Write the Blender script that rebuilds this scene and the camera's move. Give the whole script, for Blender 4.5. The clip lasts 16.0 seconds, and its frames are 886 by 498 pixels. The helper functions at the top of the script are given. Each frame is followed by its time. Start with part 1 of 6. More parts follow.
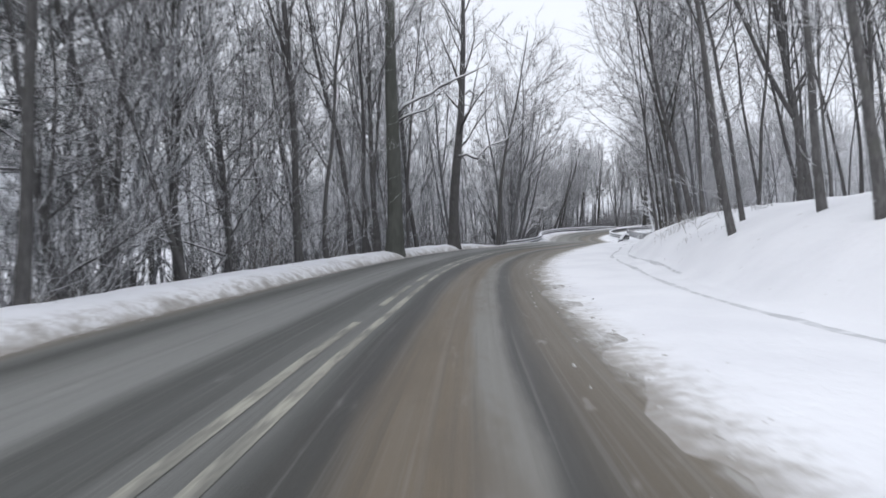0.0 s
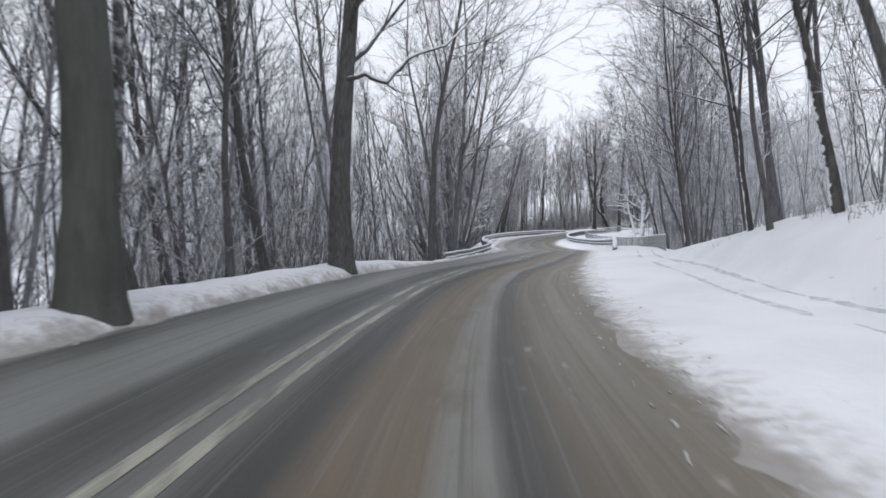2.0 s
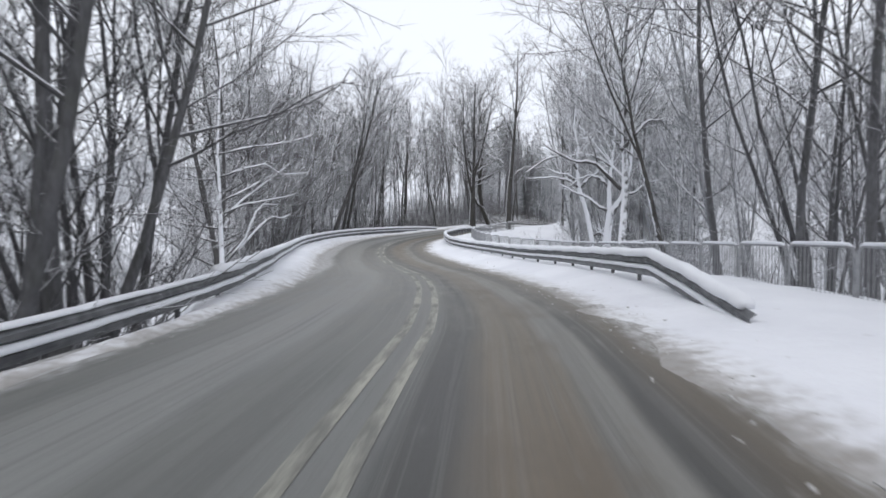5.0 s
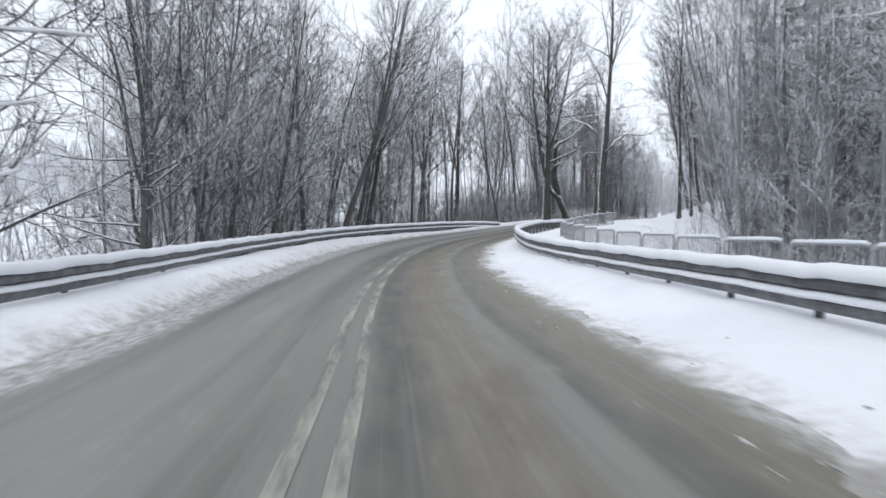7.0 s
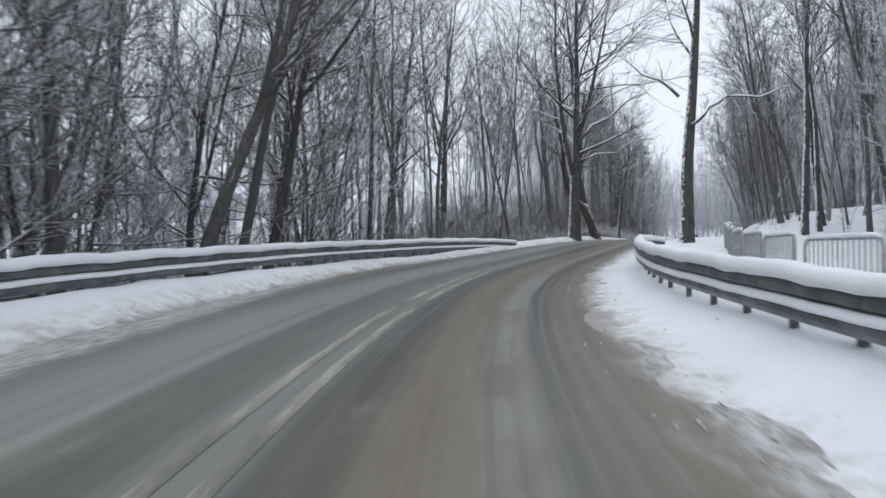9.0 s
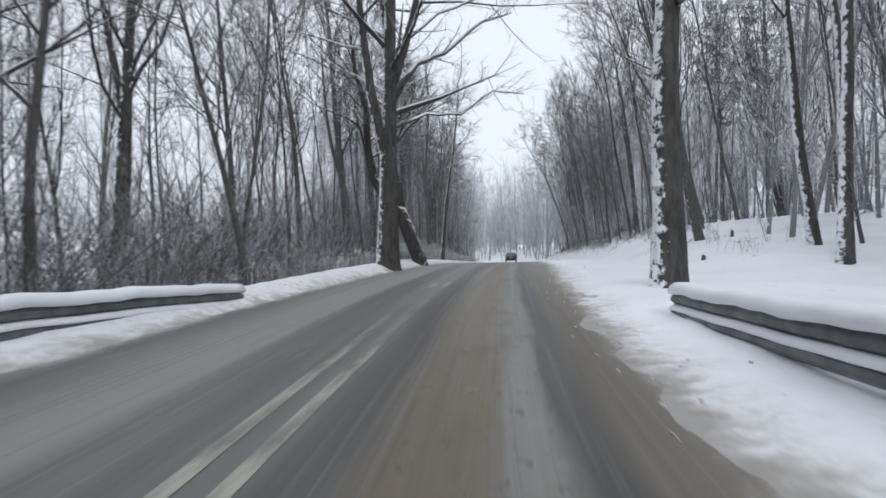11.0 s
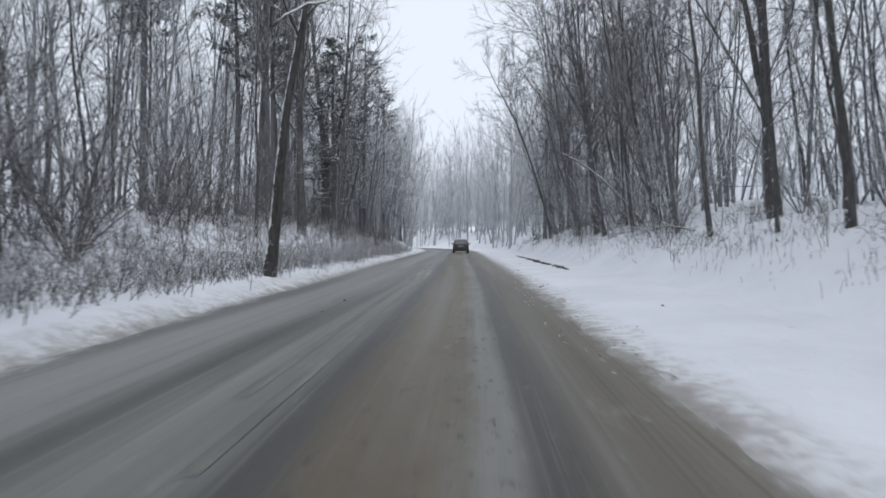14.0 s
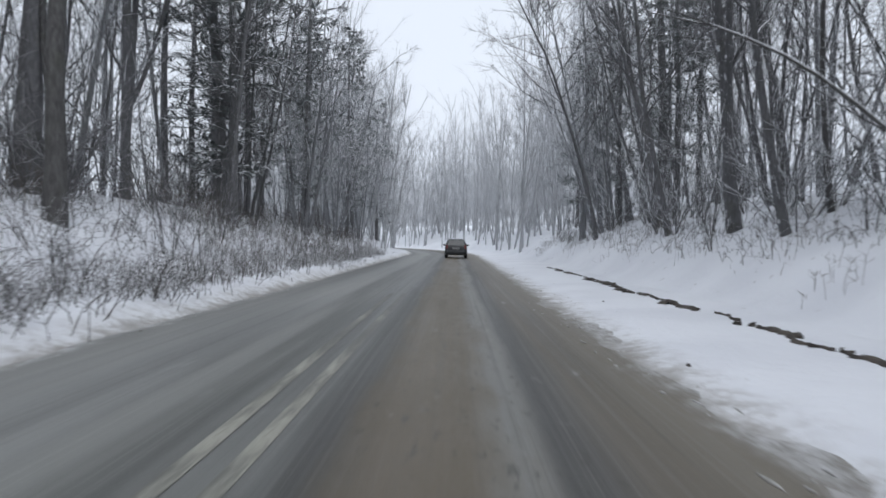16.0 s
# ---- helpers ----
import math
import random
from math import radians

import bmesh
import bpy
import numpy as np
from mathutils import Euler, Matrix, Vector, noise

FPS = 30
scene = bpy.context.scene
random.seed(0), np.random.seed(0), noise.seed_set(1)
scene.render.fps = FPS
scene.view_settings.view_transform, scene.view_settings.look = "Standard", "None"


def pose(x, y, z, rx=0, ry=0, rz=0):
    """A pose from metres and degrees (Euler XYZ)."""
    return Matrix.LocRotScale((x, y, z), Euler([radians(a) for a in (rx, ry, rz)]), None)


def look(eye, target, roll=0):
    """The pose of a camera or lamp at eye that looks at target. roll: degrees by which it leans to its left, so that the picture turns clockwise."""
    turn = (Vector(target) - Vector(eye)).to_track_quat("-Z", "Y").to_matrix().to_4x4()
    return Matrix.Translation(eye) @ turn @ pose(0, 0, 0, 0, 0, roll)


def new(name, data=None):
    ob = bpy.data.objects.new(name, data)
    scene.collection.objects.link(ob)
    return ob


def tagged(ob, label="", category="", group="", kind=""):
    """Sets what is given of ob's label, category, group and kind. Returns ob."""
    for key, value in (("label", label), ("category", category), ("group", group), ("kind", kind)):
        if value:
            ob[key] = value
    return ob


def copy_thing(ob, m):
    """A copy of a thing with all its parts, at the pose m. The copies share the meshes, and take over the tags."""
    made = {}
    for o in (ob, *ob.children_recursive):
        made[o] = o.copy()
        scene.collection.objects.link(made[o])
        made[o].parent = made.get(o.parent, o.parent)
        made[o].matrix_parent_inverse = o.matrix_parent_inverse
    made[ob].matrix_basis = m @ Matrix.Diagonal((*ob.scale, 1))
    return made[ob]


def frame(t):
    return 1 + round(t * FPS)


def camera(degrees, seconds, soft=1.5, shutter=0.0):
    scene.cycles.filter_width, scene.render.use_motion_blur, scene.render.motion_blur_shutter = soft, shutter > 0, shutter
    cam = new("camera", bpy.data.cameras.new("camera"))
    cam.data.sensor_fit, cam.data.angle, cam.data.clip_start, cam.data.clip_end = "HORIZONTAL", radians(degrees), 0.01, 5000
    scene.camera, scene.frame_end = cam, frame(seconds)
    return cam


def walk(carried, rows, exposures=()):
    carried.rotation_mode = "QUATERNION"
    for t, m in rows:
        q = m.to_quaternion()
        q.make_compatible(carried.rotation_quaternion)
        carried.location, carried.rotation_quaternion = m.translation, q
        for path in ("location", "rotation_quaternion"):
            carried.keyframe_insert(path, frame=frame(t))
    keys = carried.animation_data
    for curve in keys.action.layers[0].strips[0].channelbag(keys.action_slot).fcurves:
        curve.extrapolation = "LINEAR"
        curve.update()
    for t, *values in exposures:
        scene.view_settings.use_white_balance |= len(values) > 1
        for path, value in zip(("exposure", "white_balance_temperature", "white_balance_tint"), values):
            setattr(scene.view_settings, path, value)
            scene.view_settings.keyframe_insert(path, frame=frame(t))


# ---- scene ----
cam = camera(70.885, 16.0, soft=1.6, shutter=0.25)
PATH = [
    (0.00, pose(-0.000, 0.000, 1.250, 88.22, -0.34, 0.00)),
    (0.50, pose(0.191, 5.172, 1.196, 88.28, -0.22, -0.98)),
    (1.00, pose(0.511, 10.253, 1.156, 88.62, 0.05, -2.38)),
    (1.50, pose(0.981, 15.210, 1.138, 88.82, 0.34, -4.21)),
    (2.00, pose(1.557, 20.086, 1.142, 88.83, 0.30, -6.64)),
    (2.50, pose(2.376, 24.922, 1.159, 88.90, 0.19, -9.57)),
    (3.00, pose(3.470, 29.752, 1.189, 89.17, 0.46, -12.18)),
    (3.50, pose(4.746, 34.574, 1.224, 89.29, 0.56, -13.81)),
    (4.00, pose(6.161, 39.244, 1.254, 89.31, 0.07, -15.76)),
    (4.20, pose(6.764, 41.082, 1.266, 88.93, -0.33, -16.77)),
    (4.70, pose(8.364, 45.666, 1.316, 88.64, -0.24, -18.63)),
    (5.20, pose(10.082, 50.238, 1.371, 88.35, -0.14, -19.47)),
    (5.75, pose(12.005, 55.295, 1.404, 88.03, -0.04, -19.11)),
    (6.30, pose(13.847, 60.432, 1.367, 87.71, 0.06, -17.26)),
    (6.50, pose(14.429, 62.345, 1.336, 87.85, 0.21, -16.17)),
    (7.00, pose(15.529, 67.297, 1.231, 88.41, 0.48, -13.81)),
    (7.50, pose(16.477, 72.335, 1.174, 88.95, 0.36, -12.00)),
    (8.00, pose(17.486, 77.295, 1.209, 89.47, 0.16, -11.74)),
    (8.20, pose(17.939, 79.250, 1.237, 89.76, 0.20, -11.98)),
    (8.70, pose(19.203, 84.057, 1.358, 90.04, 0.30, -14.14)),
    (9.20, pose(20.690, 88.770, 1.526, 90.32, 0.40, -17.56)),
    (9.75, pose(22.688, 93.833, 1.747, 90.63, 0.51, -22.12)),
    (10.30, pose(25.130, 98.745, 1.981, 90.93, 0.62, -27.36)),
    (10.50, pose(26.151, 100.480, 2.064, 91.06, 0.78, -29.53)),
    (11.00, pose(29.037, 104.684, 2.287, 91.46, 0.88, -34.10)),
    (11.50, pose(32.259, 108.696, 2.549, 91.68, 0.91, -36.89)),
    (12.00, pose(35.437, 112.581, 2.813, 91.68, 0.71, -38.26)),
    (12.50, pose(38.556, 116.253, 3.046, 91.43, 0.43, -39.03)),
    (13.00, pose(41.719, 119.855, 3.233, 90.98, 0.33, -39.11)),
    (13.50, pose(44.820, 123.437, 3.386, 90.22, 0.19, -38.76)),
    (14.00, pose(47.898, 127.035, 3.495, 89.55, -0.29, -38.79)),
    (14.50, pose(50.887, 130.575, 3.565, 89.28, -0.74, -38.92)),
    (15.00, pose(53.856, 134.070, 3.597, 89.28, -0.95, -39.21)),
    (15.50, pose(56.910, 137.688, 3.621, 89.37, -1.22, -39.37)),
    (16.00, pose(59.907, 141.188, 3.637, 89.51, -0.96, -39.27)),
]
EXPOSURES = ((0.0, 0.22, 6350, 11), (1.5, 0.21, 6350, 11), (3.0, 0.14, 6350, 11), (4.2, 0.14, 6350, 11), (6.3, 0.47, 6300, 10), (6.7, 0.42, 6250, 9), (7.4, 0.25, 6200, 8), (8.2, 0.13, 6150, 8), (10.3, 0.17, 6250, 9), (11.5, 0.12, 6250, 9), (13.0, 0.1, 6150, 9), (16.0, 0.08, 6150, 9))
walk(cam, PATH, EXPOSURES)

# ---- world and light: a bright overcast snow sky ----
world = bpy.data.worlds.new("overcast_sky")
scene.world = world
world.use_nodes = True
wt = world.node_tree
wt.nodes.clear()
w_out = wt.nodes.new("ShaderNodeOutputWorld")
w_bg = wt.nodes.new("ShaderNodeBackground")
w_sky = wt.nodes.new("ShaderNodeTexSky")
w_sky.sky_type = "NISHITA"
w_sky.sun_disc = False
w_sky.sun_elevation = radians(38)
w_sky.sun_rotation = radians(200)
w_sky.dust_density = 6.0
w_hsv = wt.nodes.new("ShaderNodeHueSaturation")
w_hsv.inputs["Saturation"].default_value = 0.15
w_mix = wt.nodes.new("ShaderNodeMixRGB")
w_mix.inputs["Fac"].default_value = 0.85
w_mix.inputs["Color2"].default_value = (8.1, 8.45, 9.1, 1)
wt.links.new(w_sky.outputs["Color"], w_hsv.inputs["Color"])
wt.links.new(w_hsv.outputs["Color"], w_mix.inputs["Color1"])
wt.links.new(w_mix.outputs["Color"], w_bg.inputs["Color"])
wt.links.new(w_bg.outputs["Background"], w_out.inputs["Surface"])
w_bg.inputs["Strength"].default_value = 0.11

sun_data = bpy.data.lights.new("sun", "SUN")
sun_data.energy = 0.6
sun_data.angle = radians(40)
sun_data.color = (1.0, 0.98, 0.95)
sun = new("sun", sun_data)
sun.matrix_basis = look((0, 0, 60), (25, 40, 0))


# ---- materials ----
class Nodes:
    """A small helper for node materials."""

    def __init__(self, name):
        self.mat = bpy.data.materials.new(name)
        self.mat.use_nodes = True
        self.t = self.mat.node_tree
        self.p = self.t.nodes["Principled BSDF"]

    def put(self, socket, value):
        if isinstance(value, bpy.types.NodeSocket):
            self.t.links.new(value, socket)
        elif isinstance(value, tuple) and len(value) == 3 and socket.type == "RGBA":
            socket.default_value = (*value, 1)
        else:
            socket.default_value = value

    def node(self, kind, **ins):
        n = self.t.nodes.new(kind)
        for k, v in ins.items():
            self.put(n.inputs[k], v)
        return n

    def math(self, op, a, b=0.0, clamp=False):
        n = self.t.nodes.new("ShaderNodeMath")
        n.operation = op
        n.use_clamp = clamp
        self.put(n.inputs[0], a)
        self.put(n.inputs[1], b)
        return n.outputs[0]

    def mix(self, fac, a, b):
        n = self.t.nodes.new("ShaderNodeMixRGB")
        self.put(n.inputs["Fac"], fac)
        self.put(n.inputs["Color1"], a)
        self.put(n.inputs["Color2"], b)
        return n.outputs["Color"]

    def noise(self, vec, scale, detail=3.0, rough=0.5):
        n = self.t.nodes.new("ShaderNodeTexNoise")
        n.inputs["Scale"].default_value = scale
        n.inputs["Detail"].default_value = detail
        n.inputs["Roughness"].default_value = rough
        self.put(n.inputs["Vector"], vec)
        return n.outputs["Fac"]

    def step(self, value, lo, hi):
        n = self.t.nodes.new("ShaderNodeMapRange")
        n.interpolation_type = "SMOOTHSTEP"
        self.put(n.inputs["Value"], value)
        n.inputs["From Min"].default_value = lo
        n.inputs["From Max"].default_value = hi
        return n.outputs["Result"]

    def ramp(self, fac, stops):
        n = self.t.nodes.new("ShaderNodeValToRGB")
        e = n.color_ramp.elements
        while len(e) < len(stops):
            e.new(0.5)
        for el, (p, c) in zip(e, stops):
            el.position = p
            el.color = (*c, 1)
        self.put(n.inputs["Fac"], fac)
        return n.outputs["Color"]

    def scaled(self, vec, x, y, z):
        n = self.t.nodes.new("ShaderNodeMapping")
        n.inputs["Scale"].default_value = (x, y, z)
        self.put(n.inputs["Vector"], vec)
        return n.outputs["Vector"]

    def split(self, vec):
        n = self.t.nodes.new("ShaderNodeSeparateXYZ")
        self.put(n.inputs[0], vec)
        return n.outputs

    def obj(self):
        return self.t.nodes.new("ShaderNodeTexCoord").outputs["Object"]

    def pos(self):
        return self.t.nodes.new("ShaderNodeNewGeometry").outputs["Position"]

    def normal(self):
        return self.t.nodes.new("ShaderNodeNewGeometry").outputs["Normal"]

    def uv(self):
        return self.t.nodes.new("ShaderNodeTexCoord").outputs["UV"]

    def uv_named(self, name):
        n = self.t.nodes.new("ShaderNodeUVMap")
        n.uv_map = name
        return n.outputs["UV"]

    def rand(self):
        return self.t.nodes.new("ShaderNodeObjectInfo").outputs["Random"]

    def bump(self, height, strength, dist=0.02):
        n = self.t.nodes.new("ShaderNodeBump")
        n.inputs["Strength"].default_value = strength
        n.inputs["Distance"].default_value = dist
        self.put(n.inputs["Height"], height)
        self.put(self.p.inputs["Normal"], n.outputs["Normal"])

    def done(self, color, rough=0.7, metal=0.0, spec=0.3):
        self.put(self.p.inputs["Base Color"], color)
        self.put(self.p.inputs["Roughness"], rough)
        self.put(self.p.inputs["Metallic"], metal)
        self.put(self.p.inputs["Specular IOR Level"], spec)
        return self.mat


SNOW = (0.86, 0.87, 0.90)


def make_snow():
    n = Nodes("snow")
    big = n.noise(n.pos(), 0.35, 4)
    fine = n.noise(n.pos(), 9.0, 4, 0.6)
    c = n.mix(n.step(big, 0.35, 0.7), SNOW, (0.80, 0.81, 0.84))
    n.bump(n.math("ADD", n.math("MULTIPLY", big, 2.0), fine), 0.35, 0.05)
    return n.done(c, 0.65, 0, 0.25)


def make_ground_snow():
    """Snow cover; u is the distance out from the road's edge, v the way along it. Slush and sand thrown up beside the road."""
    n = Nodes("ground_snow")
    sep = n.split(n.uv())
    u = sep[0]
    pos = n.pos()
    big = n.noise(pos, 0.4, 4)
    fine = n.noise(pos, 6.0, 5, 0.65)
    mid = n.noise(pos, 1.7, 4, 0.6)
    c = n.mix(n.step(big, 0.35, 0.7), SNOW, (0.79, 0.80, 0.835))
    reach = n.math("ADD", u, n.math("MULTIPLY", n.math("SUBTRACT", mid, 0.5), 0.9))
    wide = n.step(reach, 0.75, 0.0)
    core = n.step(reach, 0.26, -0.10)
    dirt = n.math("MULTIPLY", wide, n.step(fine, 0.42, 0.62), True)
    c = n.mix(n.math("MULTIPLY", wide, 0.30), c, (0.52, 0.50, 0.46))
    c = n.mix(n.math("MULTIPLY", dirt, 0.5), c, (0.27, 0.24, 0.20))
    c = n.mix(n.math("MULTIPLY", core, 0.72), c, n.mix(fine, (0.15, 0.13, 0.105), (0.34, 0.315, 0.28)))
    litter = n.math("MULTIPLY", n.step(n.noise(pos, 3.1, 2), 0.70, 0.76), n.step(n.math("ABSOLUTE", n.math("SUBTRACT", u, 6.0)), 5.0, 2.0))
    c = n.mix(n.math("MULTIPLY", litter, 0.35), c, (0.30, 0.27, 0.24))
    n.bump(n.math("ADD", n.math("MULTIPLY", mid, 1.5), fine), 0.5, 0.06)
    return n.done(c, 0.65, 0, 0.25)


def make_road():
    """Worn asphalt under a film of slush and sand; u is metres right of the centre line, v metres along."""
    n = Nodes("slushy_asphalt")
    uv = n.uv()
    sep = n.split(uv)
    long_n = n.noise(n.scaled(uv, 1.6, 0.05, 1), 1.0, 4, 0.6)
    slow = n.noise(n.scaled(uv, 0.5, 0.09, 1), 1.0, 3)
    grain = n.noise(n.pos(), 55.0, 3, 0.6)
    mid = n.noise(n.scaled(uv, 2.5, 0.7, 1), 1.0, 5, 0.65)
    fringe = n.noise(n.scaled(uv, 3.0, 0.35, 1), 1.0, 4, 0.6)
    u = n.math("ADD", sep[0], n.math("MULTIPLY", n.math("SUBTRACT", slow, 0.5), 0.38))
    u = n.math("ADD", u, n.math("MULTIPLY", n.math("SUBTRACT", fringe, 0.5), 0.20))
    f = n.math("DIVIDE", n.math("ADD", u, 4.0), 8.0)

    def st(x):
        return (x + 4.0) / 8.0
    wet, grey, film = (0.074, 0.077, 0.071), (0.135, 0.138, 0.130), (0.225, 0.228, 0.218)
    dark, brown, pale, sand = (0.050, 0.049, 0.044), (0.150, 0.119, 0.080), (0.205, 0.198, 0.178), (0.19, 0.165, 0.128)
    c = n.ramp(f, [(st(-3.3), sand), (st(-2.95), grey), (st(-2.72), wet), (st(-2.45), grey), (st(-1.9), film), (st(-1.25), film),
                   (st(-0.98), wet), (st(-0.48), wet), (st(-0.28), grey), (st(0.16), (0.165, 0.167, 0.158)), (st(0.30), wet), (st(0.40), dark), (st(0.62), dark), (st(0.76), (0.10, 0.086, 0.066)), (st(0.90), brown), (st(1.40), brown),
                   (st(1.55), pale), (st(1.80), pale), (st(1.93), dark), (st(2.10), (0.062, 0.057, 0.048)), (st(2.30), (0.115, 0.095, 0.068)), (st(2.9), sand)])
    streak = n.noise(n.scaled(uv, 7.0, 0.045, 1), 1.0, 4, 0.6)
    c = n.mix(n.math("MULTIPLY", n.step(streak, 0.54, 0.74), 0.30), c, (0.27, 0.268, 0.255))
    c = n.mix(n.math("MULTIPLY", n.step(streak, 0.46, 0.30), 0.40), c, (0.055, 0.052, 0.046))
    c = n.mix(n.math("MULTIPLY", n.step(long_n, 0.48, 0.78), 0.28), c, (0.23, 0.235, 0.23))
    c = n.mix(n.math("MULTIPLY", n.step(long_n, 0.46, 0.25), 0.35), c, (0.065, 0.064, 0.058))
    fine = n.noise(n.scaled(uv, 16.0, 0.10, 1), 1.0, 4, 0.65)
    c = n.mix(n.math("MULTIPLY", n.step(fine, 0.52, 0.70), 0.30), c, (0.25, 0.245, 0.23))
    c = n.mix(n.math("MULTIPLY", n.step(fine, 0.48, 0.30), 0.30), c, (0.05, 0.047, 0.042))
    along = n.math("DIVIDE", sep[1], 200.0)
    cover = n.ramp(along, [(0.0, (0.0, 0.0, 0.0)), (0.22, (0.0, 0.0, 0.0)), (0.30, (0.48, 0.48, 0.48)), (0.46, (0.48, 0.48, 0.48)), (0.54, (0.2, 0.2, 0.2)), (0.62, (0.25, 0.25, 0.25)), (0.72, (0.48, 0.48, 0.48)), (1.0, (0.48, 0.48, 0.48))])
    cover = n.math("MULTIPLY", cover, n.math("ADD", n.math("MULTIPLY", n.step(long_n, 0.3, 0.7), 0.9), 0.2, True), True)
    cover = n.math("MULTIPLY", cover, n.math("ADD", n.math("MULTIPLY", n.step(sep[0], 0.5, -0.7), 0.75), 0.25))
    c = n.mix(cover, c, (0.41, 0.408, 0.385))
    sandy = n.math("MULTIPLY", n.step(n.math("ABSOLUTE", n.math("SUBTRACT", sep[1], 76.0)), 24.0, 12.0), 0.45)
    c = n.mix(n.math("MULTIPLY", sandy, n.step(mid, 0.25, 0.7)), c, (0.255, 0.235, 0.19))
    blot = n.noise(n.scaled(uv, 1.4, 0.45, 1), 1.0, 4, 0.65)
    c = n.mix(n.math("MULTIPLY", n.math("MULTIPLY", n.step(blot, 0.46, 0.66), n.step(n.math("ABSOLUTE", n.math("SUBTRACT", sep[0], 1.3)), 0.75, 0.25)), 0.6), c, (0.122, 0.098, 0.068))
    strip = n.math("MULTIPLY", n.step(n.math("ABSOLUTE", n.math("SUBTRACT", u, 1.1)), 0.62, 0.42), n.step(sep[1], 112.0, 138.0))
    c = n.mix(n.math("MULTIPLY", strip, n.math("ADD", n.math("MULTIPLY", n.step(mid, 0.3, 0.65), 0.45), 0.3)), c, (0.118, 0.094, 0.056))
    crumbs = n.noise(n.scaled(uv, 9.0, 3.2, 1), 1.0, 4, 0.7)
    near_track = n.math("MULTIPLY", n.step(n.math("ABSOLUTE", n.math("SUBTRACT", u, 1.35)), 1.15, 0.5), n.step(sep[1], 96.0, 118.0))
    c = n.mix(n.math("MULTIPLY", n.math("MULTIPLY", n.step(crumbs, 0.56, 0.68), near_track), 0.6), c, (0.048, 0.042, 0.035))
    edge = n.split(n.uv_named("Edge"))
    ragged = n.math("MULTIPLY", n.math("SUBTRACT", n.noise(n.scaled(uv, 2.2, 0.9, 1), 1.0, 5, 0.7), 0.5), 0.75)
    bend = n.math("MULTIPLY", n.step(n.math("ABSOLUTE", n.math("SUBTRACT", sep[1], 87.0)), 20.0, 9.0), 0.7)
    bed = n.step(n.math("ADD", n.math("MINIMUM", n.math("SUBTRACT", edge[0], bend), edge[1]), ragged), 0.22, -0.16)
    c = n.mix(n.math("MULTIPLY", bed, 0.85), c, n.mix(n.step(crumbs, 0.35, 0.65), (0.30, 0.285, 0.26), (0.66, 0.66, 0.665)))
    slush = n.math("MULTIPLY", n.step(mid, 0.60, 0.76), 0.35)
    c = n.mix(slush, c, (0.38, 0.375, 0.365))
    spatter = n.math("MULTIPLY", n.step(n.noise(n.scaled(uv, 5.0, 1.4, 1), 1.0, 2), 0.66, 0.74), n.step(sep[0], 1.6, 2.8))
    c = n.mix(n.math("MULTIPLY", spatter, 0.45), c, (0.42, 0.41, 0.39))
    c = n.mix(n.math("MULTIPLY", n.math("SUBTRACT", grain, 0.35), 0.5, True), c, (0.07, 0.068, 0.062))
    n.bump(n.math("ADD", grain, n.math("MULTIPLY", mid, 1.5)), 0.35, 0.01)
    rough = n.math("ADD", n.math("MULTIPLY", long_n, 0.5), 0.26, True)
    return n.done(c, rough, 0, 0.40)


def make_line_paint():
    n = Nodes("worn_line_paint")
    sep = n.scaled(n.uv(), 4.0, 0.5, 1)
    worn = n.step(n.noise(sep, 1.0, 5, 0.7), 0.36, 0.62)
    c = n.mix(worn, (0.40, 0.39, 0.33), (0.17, 0.168, 0.15))
    buried = n.step(n.noise(n.scaled(n.uv(), 0.6, 0.09, 1), 1.0, 3, 0.6), 0.38, 0.52)
    c = n.mix(n.math("MULTIPLY", n.math("MULTIPLY", buried, n.step(n.split(n.uv())[1], 112.5, 120.0)), 0.8), c, (0.15, 0.149, 0.138))
    n.bump(n.noise(n.pos(), 50, 3), 0.3, 0.005)
    return n.done(c, 0.55, 0, 0.3)


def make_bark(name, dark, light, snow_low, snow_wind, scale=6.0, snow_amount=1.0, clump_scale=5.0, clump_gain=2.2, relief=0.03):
    """Ridged bark; snow lies on upward faces and clings to the side that the wind came from."""
    n = Nodes(name)
    pos = n.pos()
    ridges = n.noise(n.scaled(pos, 1, 1, 0.22), scale * 3, 5, 0.65)
    patch = n.noise(pos, scale * 0.35, 3)
    c = n.mix(n.step(ridges, 0.3, 0.7), dark, light)
    c = n.mix(n.math("MULTIPLY", n.step(patch, 0.5, 0.72), 0.4), c, (0.10, 0.105, 0.085))
    c = n.mix(n.math("MULTIPLY", n.rand(), 0.3), c, tuple(v * 0.6 for v in dark))
    nm = n.split(n.normal())
    clump = n.noise(pos, clump_scale, 4, 0.6)
    up = n.step(n.math("ADD", nm[2], n.math("MULTIPLY", n.math("SUBTRACT", clump, 0.5), 0.9)), snow_low, snow_low + 0.25)
    wind = n.math("ADD", n.math("MULTIPLY", nm[0], -0.8), n.math("MULTIPLY", nm[1], 0.4))
    side = n.step(n.math("ADD", wind, n.math("MULTIPLY", n.math("SUBTRACT", clump, 0.5), clump_gain)), snow_wind, snow_wind + 0.22)
    mask = n.math("MULTIPLY", n.math("MAXIMUM", up, side), snow_amount)
    c = n.mix(mask, c, SNOW)
    n.bump(n.math("ADD", ridges, n.math("MULTIPLY", mask, 1.2)), 0.8, relief)
    return n.done(c, 0.85, 0, 0.15)


